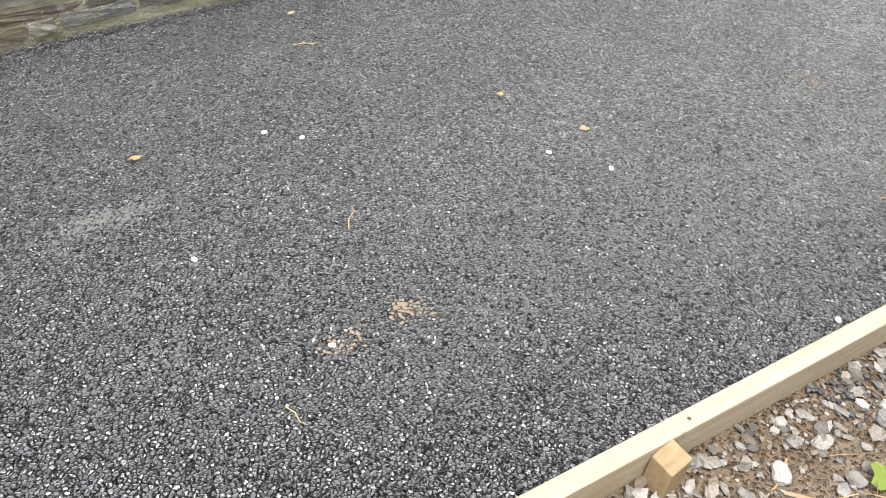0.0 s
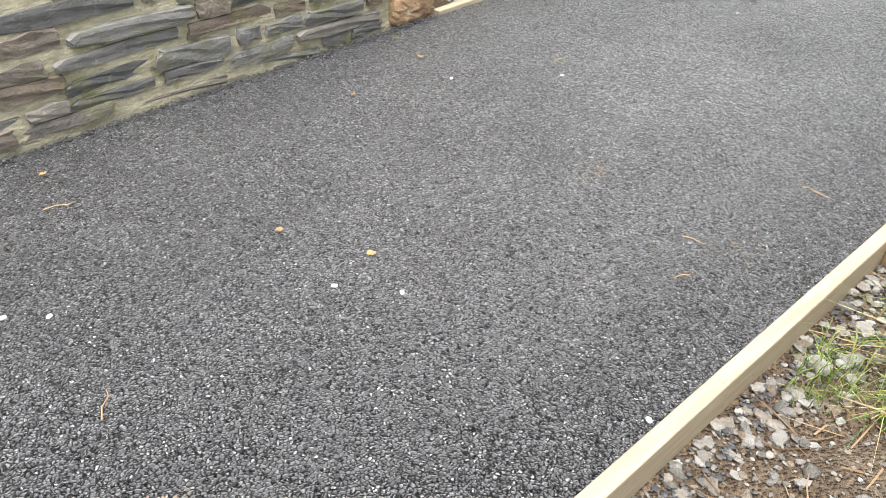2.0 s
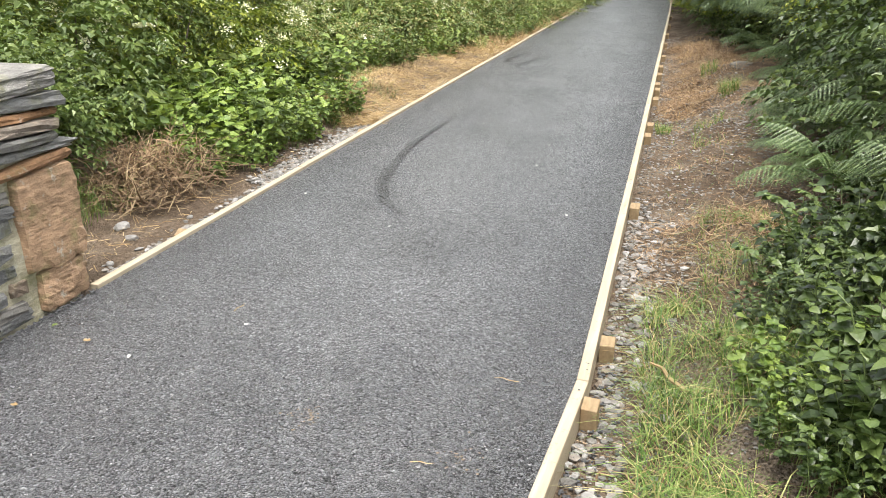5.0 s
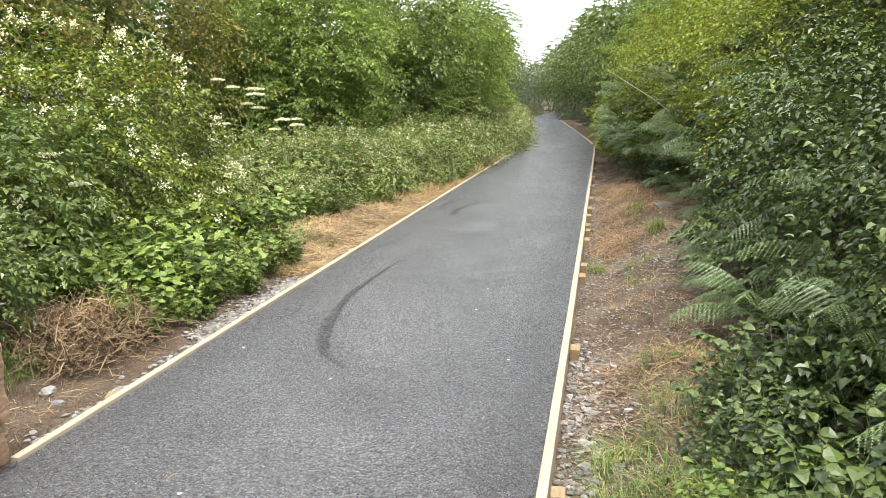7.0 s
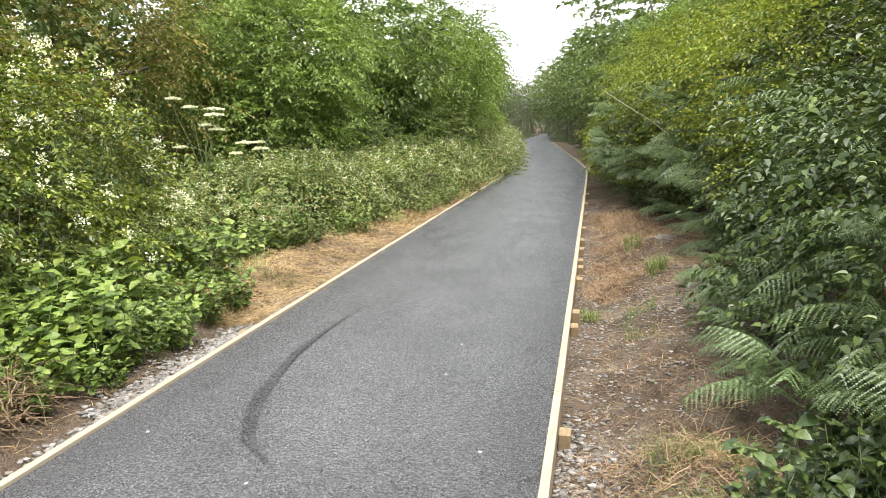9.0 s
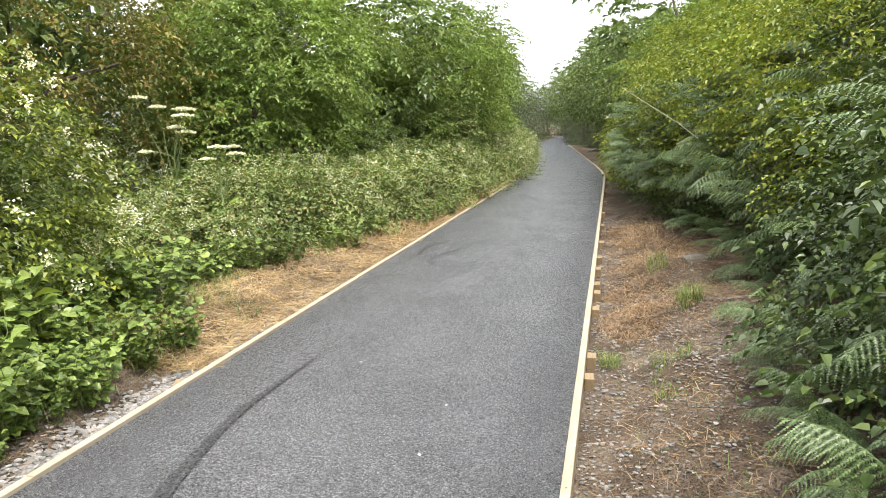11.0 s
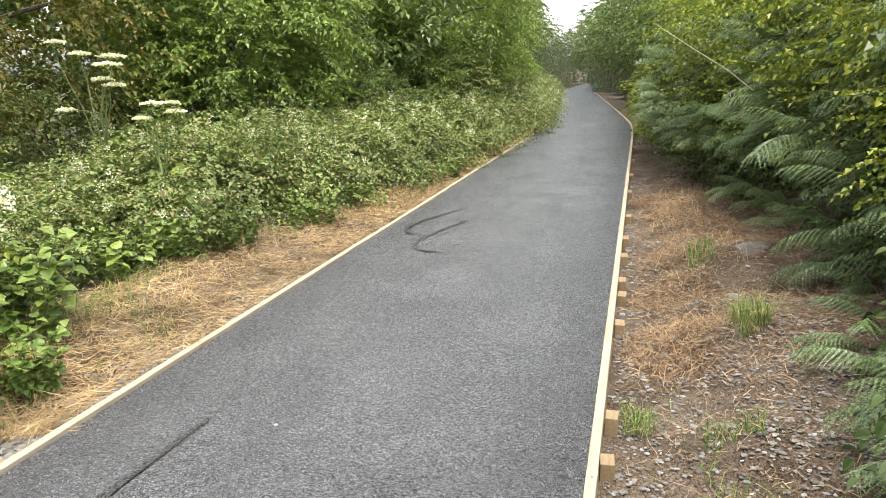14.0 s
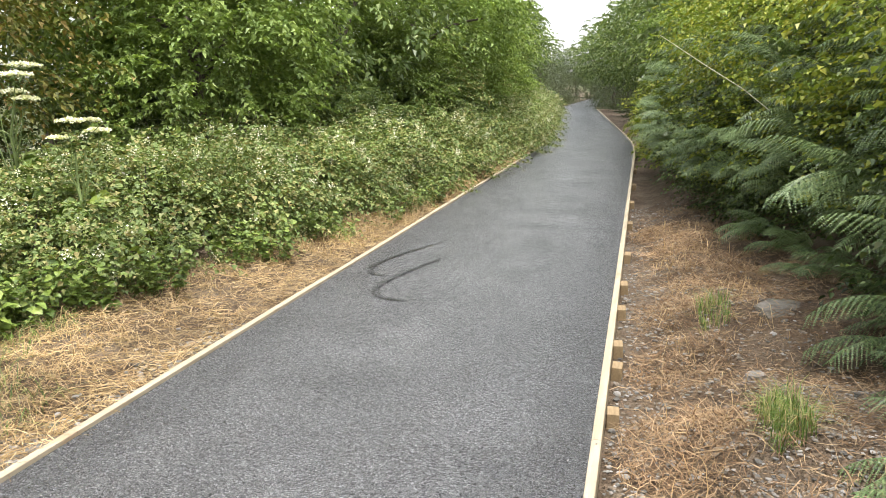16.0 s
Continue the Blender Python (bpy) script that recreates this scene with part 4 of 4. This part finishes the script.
x = bend(y) + 0.14 + rng.random(n) ** 0.8 * (bank_foot(y) + 0.05)
straws(s, np.stack([x, y, ground_z(x, y) + 0.012 + 0.05 * rng.random(n) ** 2], 1), 0.1, 0.0012, 0.3)
n = 260
y = rng.uniform(-2.6, 0.6, n)
x = bend(y) + 0.15 + rng.random(n) * 0.8
straws(s, np.stack([x, y, ground_z(x, y) + 0.012], 1), 0.15, 0.0022, 0.1)
for hx, hy, hr, n in ((0.42, 6.2, 0.3, 1500), (0.85, 9.4, 0.4, 1700), (0.45, 7.3, 0.3, 1100), (0.6, 10.6, 0.3, 1100), (0.7, 1.9, 0.3, 700), (0.35, 11.6, 0.25, 800), (0.5, 8.4, 0.3, 1000)):
    a, q = rng.uniform(0, 6.28, n), np.sqrt(rng.random(n))
    x, y = hx + hr * q * np.cos(a), hy + hr * 1.4 * q * np.sin(a)
    straws(s, np.stack([x, y, ground_z(x, y) + 0.01 + rng.random(n) * 0.14 * (1 - q * q)], 1), 0.11, 0.0013, 0.5)
tagged(s.part("dead_stalks_east", BRACKEN), "dead brown bracken stalks strewn over the east verge", "dead stalks", kind="stuff")

# grasses
s = Soup()
def sward(n, x0, x1, y0, y1, h, lean=0.6):
    x, y = rng.uniform(x0, x1, n), rng.uniform(y0, y1, n)
    keep = np.array([noise.noise(Vector((a * 2.2, b * 2.2, 3.0))) > -0.12 for a, b in zip(x, y)])
    x, y = x[keep], y[keep]
    blades(s, np.stack([x, y, ground_z(x, y) - 0.005], 1), h, 0.0019, lean * 1.35)
sward(6000, 0.26, 0.95, -1.3, 1.0, 0.13, 1.2)
sward(900, 0.5, 1.0, 1.0, 2.2, 0.12, 1.2)
sward(260, 0.3, 1.1, 2.4, 5.6, 0.07, 1.2)
sward(420, 0.76, 0.94, 5.85, 6.4, 0.17)
sward(260, 0.5, 0.75, 4.3, 4.9, 0.12)
sward(220, 0.62, 0.8, 7.7, 8.3, 0.16)
sward(200, 0.16, 0.3, 5.0, 5.3, 0.1)
sward(140, 0.05, 0.2, -1.0, -0.7, 0.1)
tagged(s.part("grass_east", GRASS), "tufts of green grass on the east verge", "grass", kind="stuff")
s = Soup()
sward(1300, -3.6, -2.75, 2.6, 6.0, 0.2, 1.2)
sward(1500, -4.6, -3.3, 5.0, 7.2, 0.16, 1.1)
sward(500, -3.5, -3.05, 0.9, 1.7, 0.2, 0.8)
sward(900, -3.7, -3.15, 9, 13, 0.45, 0.7)
sward(900, -4.3, -3.6, 9.6, 11.4, 1.15, 0.35)
sward(700, -3.0, -2.55, 12, 22, 0.22, 1.0)
tagged(s.part("grass_west", GRASS), "uncut green grass on the west verge", "grass", kind="stuff")

s = Soup()
sward(900, -3.6, -2.9, 5.6, 10.0, 0.13, 1.6)
sward(2600, -3.2, -2.55, 9.5, 18.0, 0.22, 1.1)
sward(300, -3.3, -2.75, 4.6, 7.0, 0.14, 1.5)
tagged(s.part("dry_grass_west", STRAW), "standing dry straw-coloured grass below the brambles", "grass", kind="stuff")
s = Soup()
sward(500, 0.35, 1.1, 5.5, 12.0, 0.18, 0.9)
sward(700, 0.26, 0.85, -1.3, 0.9, 0.1, 1.6)
tagged(s.part("dry_grass_east", STRAW), "sparse dry grass among the dead bracken", "grass", kind="stuff")

# gravel
s = Soup()
n = 700
y = rng.uniform(4.2, 9.5, n)
x = 0.1 + rng.random(n) ** 1.3 * 1.2
pebbles(s, np.stack([x, y, ground_z(x, y) + 0.008], 1), 0.015, 0.5)
n = 900
y = rng.uniform(-3.2, 2.8, n)
x = bend(y) + 0.06 + np.abs(rng.normal(0, 0.14, n))
pebbles(s, np.stack([x, y, ground_z(x, y) + 0.006], 1), 0.017)
n = 3400
y = 1.2 + 12.8 * rng.random(n) ** 1.4
x = bend(y) + 0.06 + np.abs(rng.normal(0, 0.4, n))
pebbles(s, np.stack([x, y, ground_z(x, y) + 0.004], 1), 0.011, 0.5)
n = 2600
y = rng.normal(5.3, 1.1, n)
x = rng.normal(1.0, 0.26, n)
pebbles(s, np.stack([x, y, ground_z(x, y) + 0.003], 1), 0.0095, 0.5)
tagged(s.part("gravel_east", GRAVEL), "loose grey gravel and slate chips on the east verge", "gravel", kind="stuff")
s = Soup()
n = 900
y = rng.uniform(0.5, 7.5, n)
x = left_edge(y) - 0.06 - np.abs(rng.normal(0, 0.09, n)) * (0.5 + (y > 2.5))
pebbles(s, np.stack([x, y, ground_z(x, y) + 0.006], 1), 0.018)
n = 1900
y = rng.uniform(2.2, 5.6, n)
x = left_edge(y) - 0.055 - np.abs(rng.normal(0, 0.11, n))
pebbles(s, np.stack([x, y, ground_z(x, y) + 0.008], 1), 0.016)
tagged(s.part("gravel_west", GRAVEL), "grey gravel beside the west edging board", "gravel", kind="stuff")

# ---- east side ----
nettle = broad_plant("nettle", 10, 0.45, 0.055, LEAF_NETTLE, 41, "dark green stinging nettles at the verge", "nettle", "nettles", 0.24, 18, 0.4)
put_proto(nettle, 1.0, 0.4, 0.03)
for i in range(70):
    y = rnd.uniform(-1.8, 2.0)
    x = 0.72 + rnd.random() * 1.1 + max(0, y - 0.6) * 0.25
    place(nettle, x, y, float(ground_z(x, y)), rnd.uniform(0, 360), rnd.uniform(0.6, 1.1) * (0.75 if x < 0.9 else 1.1))
for i in range(44):
    y = rnd.uniform(-1.3, 1.9)
    x = 0.66 + 0.12 * abs(y) + rnd.random() * 0.6
    place(nettle if i % 3 else weed, x, y, float(ground_z(x, y)), rnd.uniform(0, 360), rnd.uniform(0.3, 0.55))
ivy = bush_proto("ivy_thicket", 0.85, 1.1, 1.9, LEAF_IVY, 0.041, 150, 54, 8, "dense dark green ivy and bramble thicket on the bank", "thicket", group="thickets on the east bank", low=-0.9, width=0.4)
put_proto(ivy, 3.0, 4.4, 0.1)
for y, off, a, s in ((6.0, 1.6, 80, 1.4), (7.8, 1.4, 130, 1.3), (9.6, 1.3, 10, 1.3), (11.4, 1.3, 70, 1.3), (13.2, 1.35, 120, 1.35), (15, 1.4, 20, 1.35), (17.2, 1.45, 80, 1.4), (19.6, 1.5, 80, 1.4), (22, 1.5, 30, 1.4), (25, 1.5, 30, 1.4), (28.5, 1.5, 30, 1.4), (32, 1.5, 30, 1.4), (36, 1.5, 30, 1.4), (40, 1.6, 30, 1.5), (46, 1.6, 30, 1.5), (53, 1.7, 30, 1.6)):
    place(ivy, float(bank_foot(y)) + off + 0.3, y, 0.15, a, s)
for y in (57, 61, 65, 70, 75, 80):
    place(ivy, float(bend(y)) + 1.6, y, 0.0, y * 40 % 360, 1.7)
    place(ivy, float(bend(y)) - 4.2, y, 0.0, y * 70 % 360, 1.7)
for x, y, a, s in ((-3.2, 88, 0, 2.4), (-5.6, 90, 40, 2.4), (-8.6, 88, 80, 2.4), (-11.6, 82, 80, 2.4), (4.0, 8.6, 90, 1.7)):
    place(ivy, x, y, 0.15, a, s)
bank = bush_proto("bramble_bank", 0.95, 1.2, 2.1, LEAF_NETTLE, 0.045, 130, 72, 28, "dark bramble and ivy bank beside the verge", "thicket", group="dark bank thickets", low=-0.9, width=0.38, outline="six")
put_proto(bank, 2.4, 0.7, 0.05)
# the first two copies stand out of view, added to block sky light
for x, y, a, s in ((2.4, -1.5, 10, 1.05), (2.3, -3.8, 140, 1.1), (2.5, 2.4, 40, 1.1), (2.55, 3.9, 80, 1.0), (2.75, 5.4, 100, 0.95), (2.65, 6.9, 20, 0.95), (2.65, 8.3, 140, 0.95), (2.4, 9.8, 200, 0.95), (2.1, 11.3, 20, 0.9), (1.85, 12.9, 80, 0.85)):
    place(bank, x, y, 0.05, a, s)
sallow = bush_proto("yellow_green_bush", 1.3, 1.7, 1.9, LEAF_YELLOW, 0.055, 130, 72, 9, "yellow-green leafy bush above the ferns", group="yellow-green bushes", low=-0.6)
put_proto(sallow, 2.6, 9.4, 1.5)
for x, y, a, s in ((2.9, 6.8, 50, 1.0), (2.2, 12.0, 90, 1.0), (1.9, 14.8, 10, 1.0)):
    place(sallow, x, y, 1.45, a, s)
mixed = bush_proto("bramble_thicket", 0.6, 0.8, 1.3, LEAF_YELLOW, 0.05, 90, 60, 19, "yellow-green bramble leaves growing through the ferns", "thicket", group="bramble among the ferns", low=-0.8, width=0.4)
put_proto(mixed, 2.2, 9.0, 0.8)
for x, y, z, a, q in ((1.95, 10.6, 0.6, 50, 0.9), (1.75, 12.2, 0.5, 90, 1.0), (1.5, 13.9, 0.4, 10, 1.0), (2.35, 7.4, 0.9, 70, 0.9), (1.25, 15.8, 0.3, 70, 1.1), (1.0, 18.0, 0.3, 20, 1.2), (2.1, 6.0, 0.8, 70, 0.8), (1.0, 20.6, 0.2, 20, 1.2), (1.05, 23.4, 0.2, 80, 1.25)):
    place(mixed, x, y, z, a, q)
for y in np.arange(6.8, 19.5, 0.42):
    x = float(bank_foot(y)) + 0.12 + rnd.uniform(-0.12, 0.2)
    bracken(max(x, 0.58), y, 0.45 + rnd.uniform(0, 0.4), rnd.uniform(0.45, 0.66), 7, 105, 70, 0.5)
for y in np.arange(6.4, 18.5, 0.38):
    x = float(bank_foot(y)) + 0.42 + rnd.uniform(-0.1, 0.25)
    bracken(x, y, 0.95 + rnd.uniform(0, 0.5), rnd.uniform(0.5, 0.74), 8, 110, 70, 0.7)
bracken(1.62, 8.0, 0.85, 0.95, 3, 95, 25, 0.1, "long arching bracken frond reaching over the verge")
for x, y, z, q in ((1.6, 2.1, 0.25, 0.65), (1.7, 3.2, 0.3, 0.65), (1.75, 4.2, 0.5, 0.75), (1.9, 5.1, 0.5, 0.75), (2.0, 5.9, 0.7, 0.8), (1.55, 1.2, 0.25, 0.55), (1.95, 6.6, 0.3, 0.7), (1.65, 0.2, 0.3, 0.6), (1.5, -0.8, 0.3, 0.6), (1.75, 2.7, 0.8, 0.75), (1.95, 3.7, 1.1, 0.75), (2.05, 4.7, 1.2, 0.85)):
    bracken(x, y, z, q, 7, 110, 70, 0.4)
for i in range(24):
    y = 2.3 + i * 0.36
    bracken(float(bank_foot(y)) + 0.1 + 0.2 * rnd.random(), y, 0.12 + 0.15 * rnd.random(), rnd.uniform(0.42, 0.6), 5, 110, 80, 0.1, "low green bracken at the foot of the bank")


# lone dry stem leaning out of the ferns
lone = thing("dry_stem", 1.03, 10.0, 0.6, "single pale dry grass stem leaning out of the ferns", "stem")
q = Soup()
tube(q, [(0.25, 0.0, 0.8), (0.0, 0.0, 1.0), (-0.35, -0.02, 1.22), (-0.73, -0.04, 1.47)], [0.005, 0.004, 0.0035, 0.002], 5)
q.part("stalk", PALE, lone)

# ---- small loose things ----
def loose_stone(x, y, z, size, material, label, group, seed):
    r = np.random.default_rng(seed)
    v = ICO2_V * r.uniform(0.85, 1.12, (len(ICO2_V), 1)) * np.array([1.25, 0.9, 0.62]) * size
    v = np.clip(v, -size * np.array([1.05, 0.75, 0.5]), size * np.array([1.05, 0.75, 0.5]))
    a = r.uniform(0, 6.28)
    v = np.stack([v[:, 0] * math.cos(a) - v[:, 1] * math.sin(a), v[:, 0] * math.sin(a) + v[:, 1] * math.cos(a), v[:, 2]], 1)
    ob = mesh_part("stone", v, ICO2_F, material)
    ob.location = (x, y, z + size * 0.2)
    return tagged(ob, label, "stone", group)


MOUND = stone_material("dirty_boulder", (0.15, 0.135, 0.115), (0.17, 0.155, 0.13), moss=0.3)
ROCK = stone_material("verge_stone", (0.17, 0.16, 0.145), (0.25, 0.24, 0.22), (0.36, 0.345, 0.32), moss=0)
spots = [(0.17, -2.12, 0.05), (0.12, -1.85, 0.028), (0.16, -1.5, 0.032), (0.27, -1.42, 0.03), (0.11, -1.68, 0.026), (0.3, -1.8, 0.027), (0.22, -1.72, 0.022), (0.38, -1.3, 0.034), (0.14, -1.15, 0.024), (0.09, -0.8, 0.036), (0.15, -0.72, 0.03), (0.12, -0.55, 0.03), (0.2, 0.2, 0.035), (0.17, 0.85, 0.032), (0.16, 1.1, 0.036), (0.22, 1.0, 0.028), (0.18, 1.5, 0.034), (0.15, -2.5, 0.035), (0.3, -2.4, 0.03)]
for i, (x, y, q) in enumerate(spots):
    loose_stone(x + float(bend(y)) * 0.6 + 0.03, y, float(ground_z(x, y)), q, ROCK, "rough pale grey stone lying on the soil", "stones on the verge", 200 + i)
for i, (x, y, q) in enumerate([(-2.72, 0.95, 0.035), (-2.86, 1.05, 0.05), (-2.6, 0.6, 0.025), (-2.62, 1.4, 0.022)]):
    loose_stone(x, y, float(ground_z(x, y)), q, ROCK, "grey flat stone on bare soil by the wall", "stones by the wall", 300 + i)
loose_stone(1.12, 7.85, float(ground_z(1.12, 7.85)) - 0.085, 0.17, MOUND, "large half-buried grey boulder in dead bracken", "", 320)
loose_stone(0.86, 7.0, float(ground_z(0.86, 7.0)), 0.06, ROCK, "pale grey stone on the soil mound", "", 321)
for i, (x, y) in enumerate([(-1.05, -1.63), (-0.89, -1.51), (-1.49, -2.27), (-1.57, -2.36), (-0.72, -2.58), (-0.12, -1.42), (-2.1, 2.01), (-1.31, 1.53), (-1.48, 0.1), (-0.3, 2.05), (-1.45, 4.6), (-0.69, 3.2), (-0.7, 3.9), (-1.8, -0.3), (-1.15, -2.75)]):
    loose_stone(x, y, 0.004, 0.009, PEBBLE, "small white chip lying on the asphalt", "white chips on the path", 400 + i)


def leaf_mesh(name, size, material, lobed, seed):
    r = np.random.default_rng(seed)
    n = 15
    t = np.linspace(-math.pi, math.pi, n, endpoint=False)
    rad = size * (0.75 + 0.25 * np.cos(t)) * (1 + (0.22 * np.cos(5 * t) if lobed else 0)) * (1.0 if lobed else (0.55 + 0.45 * np.abs(np.cos(t))))
    v = [(0, 0, 0.004)] + [(rad[i] * math.cos(t[i]), rad[i] * math.sin(t[i]), 0.006 + size * r.uniform(0.0, 0.3)) for i in range(n)]
    return mesh_part(name, v, [(0, 1 + i, 1 + (i + 1) % n) for i in range(n)], material)


def fallen(x, y, z, size, material, label, group, lobed=False, seed=0):
    ob = leaf_mesh("fallen_leaf", size, material, lobed, seed)
    ob.matrix_world = pose(x, y, z + 0.004, rnd.uniform(-8, 8), rnd.uniform(-8, 8), rnd.uniform(0, 360))
    return tagged(ob, label, "leaf", group)


for i, (x, y) in enumerate([(-1.08, -1.45), (-1.37, -1.58), (-2.2, -1.95), (-1.62, -2.75), (-1.95, -0.75), (-2.05, -0.25)]):
    fallen(x, y, 0.006, 0.02, DEADLEAF, "small curled brown leaf on the asphalt", "fallen leaves on the path", False, i)
fallen(-2.29, -0.16, 0.004, 0.022, LEAF_FRESH, "small green leaf fallen on the asphalt", "", False, 20)
for i, (x, y, q) in enumerate([(0.22, -1.66, 0.05), (0.42, -1.98, 0.055), (0.5, -1.84, 0.05)]):
    fallen(x, y, float(ground_z(x, y)) + 0.008, q, LEAF_FRESH, "green lobed leaf lying on the stony soil", "green leaves on the verge", True, 30 + i)
for i, (x, y, q) in enumerate([(0.27, -2.0, 0.05), (0.4, -1.5, 0.03), (0.45, -1.2, 0.03), (0.3, -0.9, 0.025)]):
    fallen(x, y, float(ground_z(x, y)) + 0.008, q, DEADLEAF, "dry brown crumpled leaf lying on the stony soil", "brown leaves on the verge", True, 40 + i)


def twig(x, y, z, length, turn, material, label, thick=0.003):
    ob = thing("twig", x, y, z + thick, label, "twig", "twigs on the ground", turn=turn)
    q = Soup()
    tube(q, [(0, 0, 0), (length * 0.4, length * 0.08, 0.002), (length * 0.75, 0.0, 0.001), (length, length * 0.12, 0)], [thick, thick, thick * 0.8, thick * 0.4], 5)
    q.part("stalk", material, ob)


for x, y, q, a in ((-0.36, -0.87, 0.07, 60), (-1.05, -2.35, 0.1, 140), (-0.62, -2.75, 0.07, 10), (-0.45, -0.65, 0.08, 5), (-2.0, -2.05, 0.1, 70), (-1.6, 0.2, 0.09, 80), (-0.2, -0.05, 0.1, 170)):
    twig(x, y, 0.006, q, a, STRAW, "thin pale dry twig lying on the asphalt", 0.0018)
twig(0.3, -0.75, float(ground_z(0.3, -0.75)), 0.3, 95, ROOTS, "brown dead stick lying on the verge", 0.009)
twig(0.42, 0.05, float(ground_z(0.42, 0.05)) + 0.02, 0.22, 120, STRAW, "flat pale strip of bark in the grass", 0.01)

# sandy crumbs and pale dust trodden onto the asphalt
for i, (x, y, rx, ry, n, mat, label) in enumerate([(-0.73, -2.37, 0.018, 0.022, 90, SAND, "smear of orange sand on the asphalt"), (-0.71, -2.55, 0.02, 0.035, 45, SAND, "few crumbs of sand on the asphalt"), (-1.41, -2.88, 0.025, 0.085, 520, DUST, "pale chalky trodden smear on the asphalt"), (-0.89, -2.94, 0.03, 0.04, 60, DUST, "pale chalky crumbs on the asphalt"), (-0.9, -0.51, 0.03, 0.03, 40, SAND, "pale sandy spot on the asphalt"), (-0.3, -0.6, 0.05, 0.05, 30, SAND, "faint sandy spot on the asphalt")]):
    q = Soup()
    at = np.stack([x + rng.normal(0, rx, n), y + rng.normal(0, ry, n), np.full(n, 0.0075)], 1)
    pebbles(q, at, 0.0042, 0.35)
    tagged(q.part("sand_smear", mat), label, "sand", kind="stuff")

# fine grit over the bare soil beside the path
q = Soup()
n = 3800
y = rng.uniform(-3.0, 2.4, n)
x = bend(y) + 0.07 + rng.random(n) ** 1.6 * 0.6
pebbles(q, np.stack([x, y, ground_z(x, y) + 0.003], 1), 0.006)
tagged(q.part("fine_grit", GRAVEL), "fine brown grit on the soil of the verge", "grit", kind="stuff")
